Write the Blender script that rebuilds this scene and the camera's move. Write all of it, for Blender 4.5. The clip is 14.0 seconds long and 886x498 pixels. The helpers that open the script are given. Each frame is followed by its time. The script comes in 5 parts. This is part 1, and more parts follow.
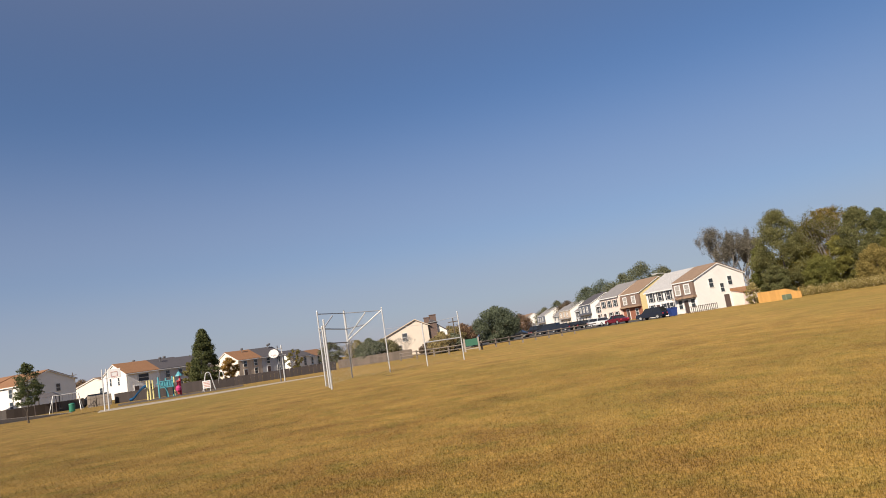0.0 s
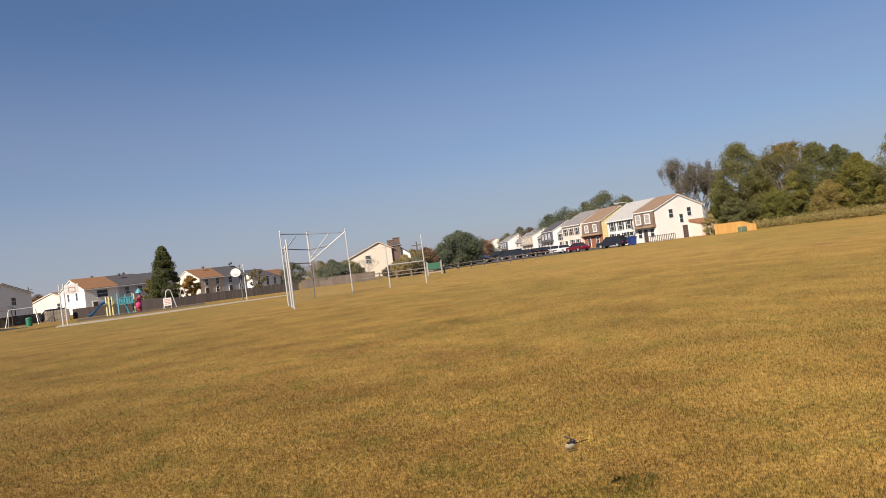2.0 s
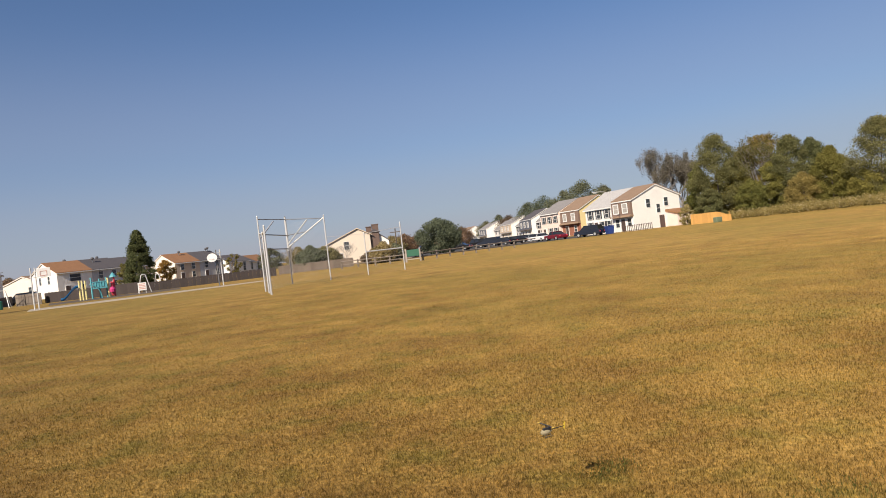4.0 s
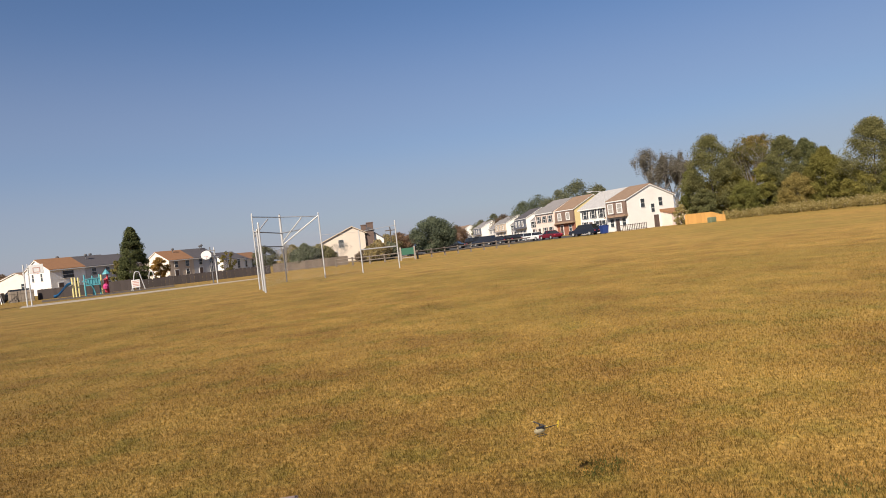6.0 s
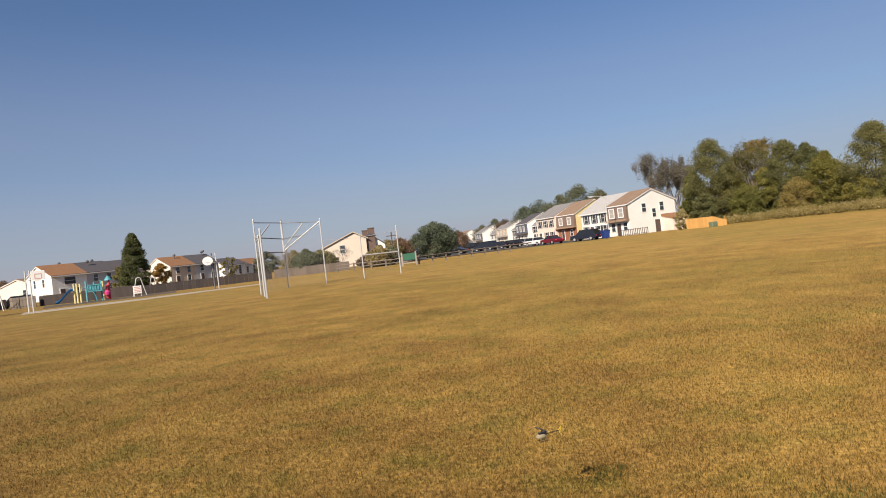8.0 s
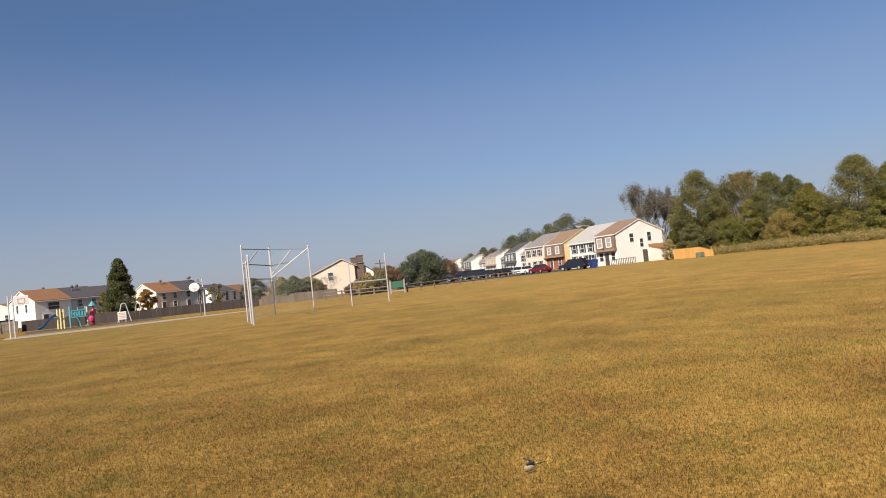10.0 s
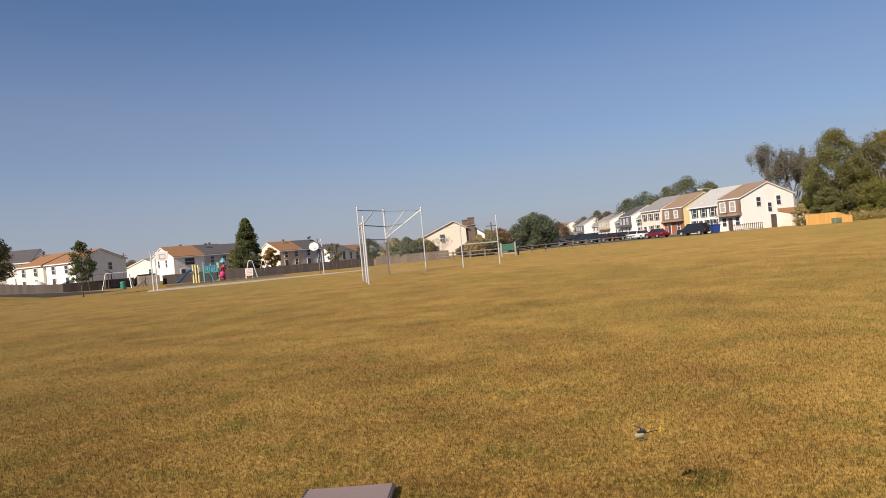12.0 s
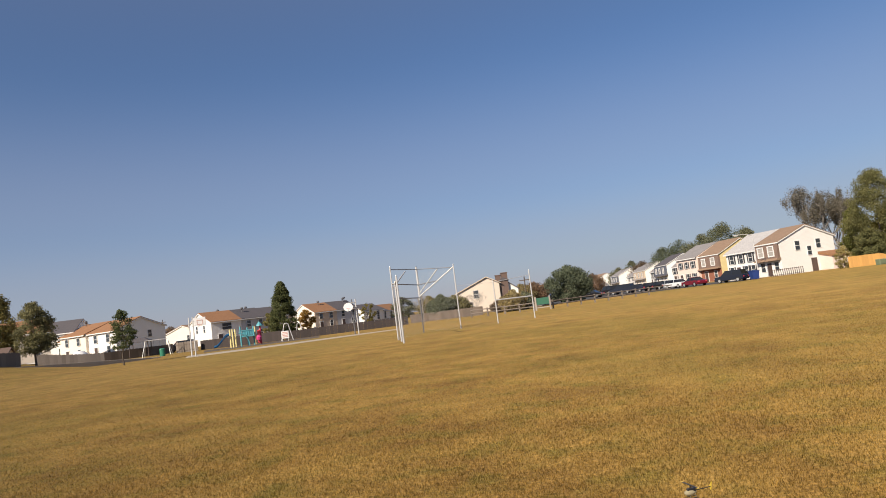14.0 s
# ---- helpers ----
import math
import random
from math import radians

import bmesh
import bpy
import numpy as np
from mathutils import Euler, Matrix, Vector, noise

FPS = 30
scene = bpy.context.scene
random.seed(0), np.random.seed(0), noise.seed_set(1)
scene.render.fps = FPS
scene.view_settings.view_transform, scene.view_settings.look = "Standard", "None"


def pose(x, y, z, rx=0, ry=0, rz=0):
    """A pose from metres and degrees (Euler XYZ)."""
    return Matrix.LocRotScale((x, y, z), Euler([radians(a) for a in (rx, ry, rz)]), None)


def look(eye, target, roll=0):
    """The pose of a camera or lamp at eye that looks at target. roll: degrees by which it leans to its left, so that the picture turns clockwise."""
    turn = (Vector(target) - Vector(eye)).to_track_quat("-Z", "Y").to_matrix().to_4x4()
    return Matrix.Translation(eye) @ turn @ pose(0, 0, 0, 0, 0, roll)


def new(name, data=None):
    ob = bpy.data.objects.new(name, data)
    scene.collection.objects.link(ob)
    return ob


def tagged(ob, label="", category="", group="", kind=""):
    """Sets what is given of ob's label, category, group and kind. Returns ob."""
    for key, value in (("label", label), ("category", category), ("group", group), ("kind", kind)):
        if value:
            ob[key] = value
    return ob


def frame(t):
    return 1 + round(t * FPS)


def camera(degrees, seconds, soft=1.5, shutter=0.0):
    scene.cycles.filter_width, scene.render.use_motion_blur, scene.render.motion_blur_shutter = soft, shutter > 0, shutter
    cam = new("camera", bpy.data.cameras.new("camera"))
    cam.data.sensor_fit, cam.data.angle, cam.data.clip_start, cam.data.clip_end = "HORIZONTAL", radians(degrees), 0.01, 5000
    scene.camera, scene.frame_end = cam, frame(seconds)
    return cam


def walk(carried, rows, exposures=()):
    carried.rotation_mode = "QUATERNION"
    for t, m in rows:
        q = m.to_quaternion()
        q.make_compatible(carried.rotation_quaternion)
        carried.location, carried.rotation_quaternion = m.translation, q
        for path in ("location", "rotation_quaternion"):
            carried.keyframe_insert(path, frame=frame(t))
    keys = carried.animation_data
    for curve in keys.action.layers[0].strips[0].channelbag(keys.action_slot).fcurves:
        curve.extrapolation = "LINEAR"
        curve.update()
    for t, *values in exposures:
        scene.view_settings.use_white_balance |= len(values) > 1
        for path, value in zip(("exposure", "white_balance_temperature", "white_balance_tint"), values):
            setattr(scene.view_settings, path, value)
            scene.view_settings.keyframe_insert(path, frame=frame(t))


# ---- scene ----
# ---- camera ----
cam = camera(66.0, 14.0, 0.95)
PATH = [
    (0.0, pose(0, 0, 1.6, 97.680, 8.702, 5.620)),
    (0.5, pose(0, 0, 1.6, 95.550, 8.603, 4.942)),
    (1.0, pose(0, 0, 1.6, 94.005, 8.680, 5.641)),
    (1.5, pose(0, 0, 1.6, 92.696, 8.024, 4.422)),
    (2.0, pose(0, 0, 1.6, 90.856, 7.376, 2.498)),
    (2.5, pose(0, 0, 1.6, 90.328, 6.970, 1.626)),
    (5.0, pose(0, 0, 1.6, 89.254, 6.823, 0.494)),
    (5.5, pose(0, 0, 1.6, 89.433, 6.733, 0.490)),
    (6.0, pose(0, 0, 1.6, 89.386, 6.488, 0.251)),
    (6.5, pose(0, 0, 1.6, 89.313, 5.999, -0.507)),
    (7.0, pose(0, 0, 1.6, 89.841, 5.912, -0.236)),
    (7.5, pose(0, 0, 1.6, 89.599, 6.143, -0.255)),
    (8.0, pose(0, 0, 1.6, 89.841, 6.639, 0.361)),
    (10.5, pose(0, 0, 1.6, 92.286, 6.096, -0.726)),
    (11.0, pose(0, 0, 1.6, 91.684, 5.903, -0.074)),
    (11.5, pose(0, 0, 1.6, 90.424, 5.393, 2.520)),
    (12.0, pose(0, 0, 1.6, 89.877, 5.257, 8.732)),
    (12.5, pose(0, 0, 1.6, 92.304, 5.449, 12.309)),
    (13.0, pose(0, 0, 1.6, 94.547, 6.503, 15.770)),
    (13.5, pose(0, 0, 1.6, 94.298, 7.476, 15.151)),
    (14.0, pose(0, 0, 1.6, 94.943, 7.235, 11.592)),
]
walk(cam, PATH, [(0.0, 0.33), (14.0, 0.33)])

# ---- light ----
SUN_AZ, SUN_EL = 154.0, 31.0          # degrees left of ahead, degrees up
sky = bpy.data.worlds.new("sky")
scene.world = sky
sky.use_nodes = True
st = sky.node_tree.nodes.new("ShaderNodeTexSky")
st.sky_type = "NISHITA"
st.sun_disc = False
st.sun_elevation = radians(SUN_EL)
st.sun_rotation = radians(360 - SUN_AZ)
st.altitude = 0
st.air_density, st.dust_density, st.ozone_density = 1.0, 0.15, 5.0
bg = sky.node_tree.nodes["Background"]
# pale autumn haze low over the horizon, all the way round
wn, wl = sky.node_tree.nodes, sky.node_tree.links
sep = wn.new("ShaderNodeSeparateXYZ")
wl.new(wn.new("ShaderNodeTexCoord").outputs["Generated"], sep.inputs[0])
hz = wn.new("ShaderNodeValToRGB")
hz.color_ramp.interpolation = "EASE"
for el, (p, v) in zip([hz.color_ramp.elements[0], hz.color_ramp.elements[1], *(hz.color_ramp.elements.new(0.5) for _ in range(3))],
                      ((0.0, 0.9), (1.0, 0.0), (0.06, 0.7), (0.16, 0.42), (0.36, 0.12))):
    el.position, el.color = p, (v, v, v, 1)
wl.new(sep.outputs["Z"], hz.inputs[0])
hm = wn.new("ShaderNodeMix")
hm.data_type = "RGBA"
wl.new(hz.outputs[0], hm.inputs[0])
tint = wn.new("ShaderNodeMix")
tint.data_type, tint.blend_type = "RGBA", "MULTIPLY"
tint.inputs[0].default_value = 1.0
wl.new(st.outputs[0], tint.inputs[6])
tint.inputs[7].default_value = (0.71, 0.95, 1.14, 1)
wl.new(tint.outputs[2], hm.inputs[6])
hm.inputs[7].default_value = (4.95, 4.88, 5.8, 1)
wl.new(hm.outputs[2], bg.inputs[0])
bg.inputs[1].default_value = 0.0625
sun_data = bpy.data.lights.new("sun", "SUN")
sun_data.energy, sun_data.angle, sun_data.color = 5.0, radians(0.6), (1.0, 0.875, 0.73)
sun = new("sun", sun_data)
to_sun = Vector((-math.sin(radians(SUN_AZ)) * math.cos(radians(SUN_EL)),
                 math.cos(radians(SUN_AZ)) * math.cos(radians(SUN_EL)), math.sin(radians(SUN_EL))))
sun.matrix_world = look(to_sun * 60, (0, 0, 0))


# ---- materials ----
def ramp(nt, fac, stops):
    r = nt.nodes.new("ShaderNodeValToRGB")
    e = r.color_ramp.elements
    while len(e) < len(stops):
        e.new(0.5)
    for el, (p, c) in zip(e, stops):
        el.position, el.color = p, (*c, 1)
    nt.links.new(fac, r.inputs[0])
    return r.outputs[0]


def noise_fac(nt, scale, detail=4, coord="Object", stretch=None, rough=0.6):
    tc = nt.nodes.new("ShaderNodeTexCoord")
    out = tc.outputs[coord]
    if stretch:
        mp = nt.nodes.new("ShaderNodeMapping")
        mp.inputs["Scale"].default_value = stretch
        nt.links.new(out, mp.inputs[0])
        out = mp.outputs[0]
    n = nt.nodes.new("ShaderNodeTexNoise")
    n.inputs["Scale"].default_value = scale
    n.inputs["Detail"].default_value = detail
    n.inputs["Roughness"].default_value = rough
    nt.links.new(out, n.inputs["Vector"])
    return n.outputs["Fac"]


def mix(nt, a, b, fac, mode="MIX"):
    m = nt.nodes.new("ShaderNodeMix")
    m.data_type, m.blend_type = "RGBA", mode
    for sock, v in ((m.inputs[0], fac), (m.inputs[6], a), (m.inputs[7], b)):
        if isinstance(v, (int, float)):
            sock.default_value = v
        elif isinstance(v, tuple):
            sock.default_value = (*v, 1)
        else:
            nt.links.new(v, sock)
    return m.outputs[2]


def scaled(c, k):
    return tuple(min(1.0, v * k) for v in c)


def surface(name, col, rough=0.7, metal=0.0, scale=6.0, vary=0.25, bump=0.2, stretch=None, island=0.0, objrand=0.0, grime=0.12, fine=6.0):
    """Painted, wooden or mineral surface: broad stains, fine grain and bump."""
    m = bpy.data.materials.new(name)
    m.use_nodes = True
    nt = m.node_tree
    b = nt.nodes["Principled BSDF"]
    f1 = noise_fac(nt, scale * 0.15, 3, stretch=stretch)
    f2 = noise_fac(nt, scale * fine, 5, stretch=stretch)
    c = ramp(nt, f2, [(0.25, scaled(col, 1 - vary)), (0.75, scaled(col, 1 + vary * 0.6))])
    c = mix(nt, c, scaled(col, 1 - grime * 2.5), ramp(nt, f1, [(0.45, (0, 0, 0)), (0.8, (0.6, 0.6, 0.6))]))
    for amount, kind in ((island, "geo"), (objrand, "obj")):
        if amount:
            src = nt.nodes.new("ShaderNodeNewGeometry").outputs["Random Per Island"] if kind == "geo" else nt.nodes.new("ShaderNodeObjectInfo").outputs["Random"]
            c = mix(nt, c, ramp(nt, src, [(0, (1 - amount,) * 3), (1, (1.0, 1.0, 1.0))]), 1.0, "MULTIPLY")
    nt.links.new(c, b.inputs["Base Color"])
    b.inputs["Roughness"].default_value, b.inputs["Metallic"].default_value = rough, metal
    if bump:
        bp = nt.nodes.new("ShaderNodeBump")
        bp.inputs["Strength"].default_value, bp.inputs["Distance"].default_value = bump, 0.01
        nt.links.new(f2, bp.inputs["Height"])
        nt.links.new(bp.outputs[0], b.inputs["Normal"])
    return m


def siding(name, col, pitch=0.2):
    """Horizontal lap siding: shadow lines by relief, weathering by noise."""
    m = surface(name, col, 0.6, scale=3, vary=0.06, bump=0.0, grime=0.05)
    nt = m.node_tree
    b = nt.nodes["Principled BSDF"]
    tc = nt.nodes.new("ShaderNodeTexCoord")
    w = nt.nodes.new("ShaderNodeTexWave")
    w.wave_type, w.bands_direction, w.wave_profile = "BANDS", "Z", "SAW"
    w.inputs["Scale"].default_value = 0.314 / pitch
    nt.links.new(tc.outputs["Object"], w.inputs["Vector"])
    bp = nt.nodes.new("ShaderNodeBump")
    bp.inputs["Strength"].default_value, bp.inputs["Distance"].default_value = 0.5, 0.02
    nt.links.new(w.outputs["Fac"], bp.inputs["Height"])
    nt.links.new(bp.outputs[0], b.inputs["Normal"])
    return m


def shingles(name, col):
    m = surface(name, col, 0.9, scale=4, vary=0.3, bump=0.3, grime=0.12)
    nt = m.node_tree
    b = nt.nodes["Principled BSDF"]
    tc = nt.nodes.new("ShaderNodeTexCoord")
    br = nt.nodes.new("ShaderNodeTexBrick")
    br.inputs["Scale"].default_value = 1.0
    br.inputs["Brick Width"].default_value, br.inputs["Row Height"].default_value = 0.5, 0.22
    br.inputs["Mortar Size"].default_value = 0.02
    for i, k in ((1, 1.08), (2, 0.86), (3, 0.6)):
        br.inputs[i].default_value = (*scaled(col, k), 1)
    nt.links.new(tc.outputs["Object"], br.inputs["Vector"])
    old = b.inputs["Base Color"].links[0].from_socket
    nt.links.new(mix(nt, old, br.outputs["Color"], 0.5), b.inputs["Base Color"])
    return m


def leafy(name, dark, light, other=None, share=0.0):
    """Foliage: each leaf clump its own shade, depth shading painted in by noise, some light through it."""
    m = bpy.data.materials.new(name)
    m.use_nodes = True
    nt = m.node_tree
    b = nt.nodes["Principled BSDF"]
    rnd = nt.nodes.new("ShaderNodeNewGeometry").outputs["Random Per Island"]
    stops = [(0.0, dark), (1.0 - share if other else 1.0, light)]
    if other:
        stops.append((1.0, other))
    c = ramp(nt, rnd, stops)
    # broad noise darkens parts of the crown: painted shading for depth between clumps
    c = mix(nt, c, scaled(dark, 0.8), ramp(nt, noise_fac(nt, 0.5, 2), [(0.4, (0, 0, 0)), (0.7, (0.7, 0.7, 0.7))]))
    c = mix(nt, c, ramp(nt, nt.nodes.new("ShaderNodeObjectInfo").outputs["Random"], [(0, (0.8, 0.88, 0.9)), (1, (1.2, 1.1, 1.0))]), 1.0, "MULTIPLY")
    nt.links.new(c, b.inputs["Base Color"])
    b.inputs["Roughness"].default_value = 0.85
    b.inputs["Specular IOR Level"].default_value = 0.1
    tr = nt.nodes.new("ShaderNodeBsdfTranslucent")
    nt.links.new(c, tr.inputs[0])
    ms = nt.nodes.new("ShaderNodeMixShader")
    ms.inputs[0].default_value = 0.48
    nt.links.new(b.outputs[0], ms.inputs[1])
    nt.links.new(tr.outputs[0], ms.inputs[2])
    nt.links.new(ms.outputs[0], nt.nodes["Material Output"].inputs[0])
    return m


def lawn(name, blades):
    """Dry autumn turf: straw, brown and green patches of several sizes."""
    m = bpy.data.materials.new(name)
    m.use_nodes = True
    nt = m.node_tree
    b = nt.nodes["Principled BSDF"]
    big = noise_fac(nt, 0.055, 4)
    mid = noise_fac(nt, 0.5, 5)
    fine = noise_fac(nt, 7.0, 6, rough=0.75)
    hair = noise_fac(nt, 60.0, 4, stretch=(1, 0.6, 1), rough=0.8)
    straw, tan, green, brown = GRASS
    c = ramp(nt, mid, [(0.28, brown), (0.44, tan), (0.62, straw)])
    c = mix(nt, c, green, ramp(nt, big, [(0.45, (0.05,) * 3), (0.68, (0.62,) * 3)]))
    c = mix(nt, c, green, ramp(nt, noise_fac(nt, 1.3, 5, rough=0.7), [(0.48, (0, 0, 0)), (0.66, (0.7,) * 3)]))
    c = mix(nt, c, ramp(nt, fine, [(0.3, (0.62,) * 3), (0.7, (1.35,) * 3)]), 0.75, "MULTIPLY")
    tuft = noise_fac(nt, 24.0, 3, rough=0.5)
    c = mix(nt, c, ramp(nt, tuft, [(0.36, (0.5, 0.48, 0.44)), (0.64, (1.55, 1.5, 1.42))]), 0.62, "MULTIPLY")
    if blades:
        rnd = nt.nodes.new("ShaderNodeNewGeometry").outputs["Random Per Island"]
        c = mix(nt, c, ramp(nt, rnd, [(0, (0.5, 0.47, 0.38)), (0.55, (1.0, 0.96, 0.8)), (1, (1.95, 1.86, 1.5))]), 1.0, "MULTIPLY")
    else:
        c = mix(nt, c, ramp(nt, hair, [(0.3, (0.55, 0.52, 0.5)), (0.7, (1.5, 1.42, 1.3))]), 0.75, "MULTIPLY")
        bp = nt.nodes.new("ShaderNodeBump")
        bp.inputs["Strength"].default_value, bp.inputs["Distance"].default_value = 0.7, 0.03
        nt.links.new(fine, bp.inputs["Height"])
        nt.links.new(bp.outputs[0], b.inputs["Normal"])
    nt.links.new(c, b.inputs["Base Color"])
    b.inputs["Roughness"].default_value = 0.85
    b.inputs["Diffuse Roughness"].default_value = 1.0
    b.inputs["Specular IOR Level"].default_value = 0.15
    if blades:
        tr = nt.nodes.new("ShaderNodeBsdfTranslucent")
        nt.links.new(c, tr.inputs[0])
        ms = nt.nodes.new("ShaderNodeMixShader")
        ms.inputs[0].default_value = 0.4
        nt.links.new(b.outputs[0], ms.inputs[1])
        nt.links.new(tr.outputs[0], ms.inputs[2])
        nt.links.new(ms.outputs[0], nt.nodes["Material Output"].inputs[0])
    return m


def glass(name, tint=(0.05, 0.06, 0.07)):
    m = surface(name, tint, 0.08, scale=2, vary=0.1, bump=0)
    m.node_tree.nodes["Principled BSDF"].inputs["Specular IOR Level"].default_value = 0.6
    return m


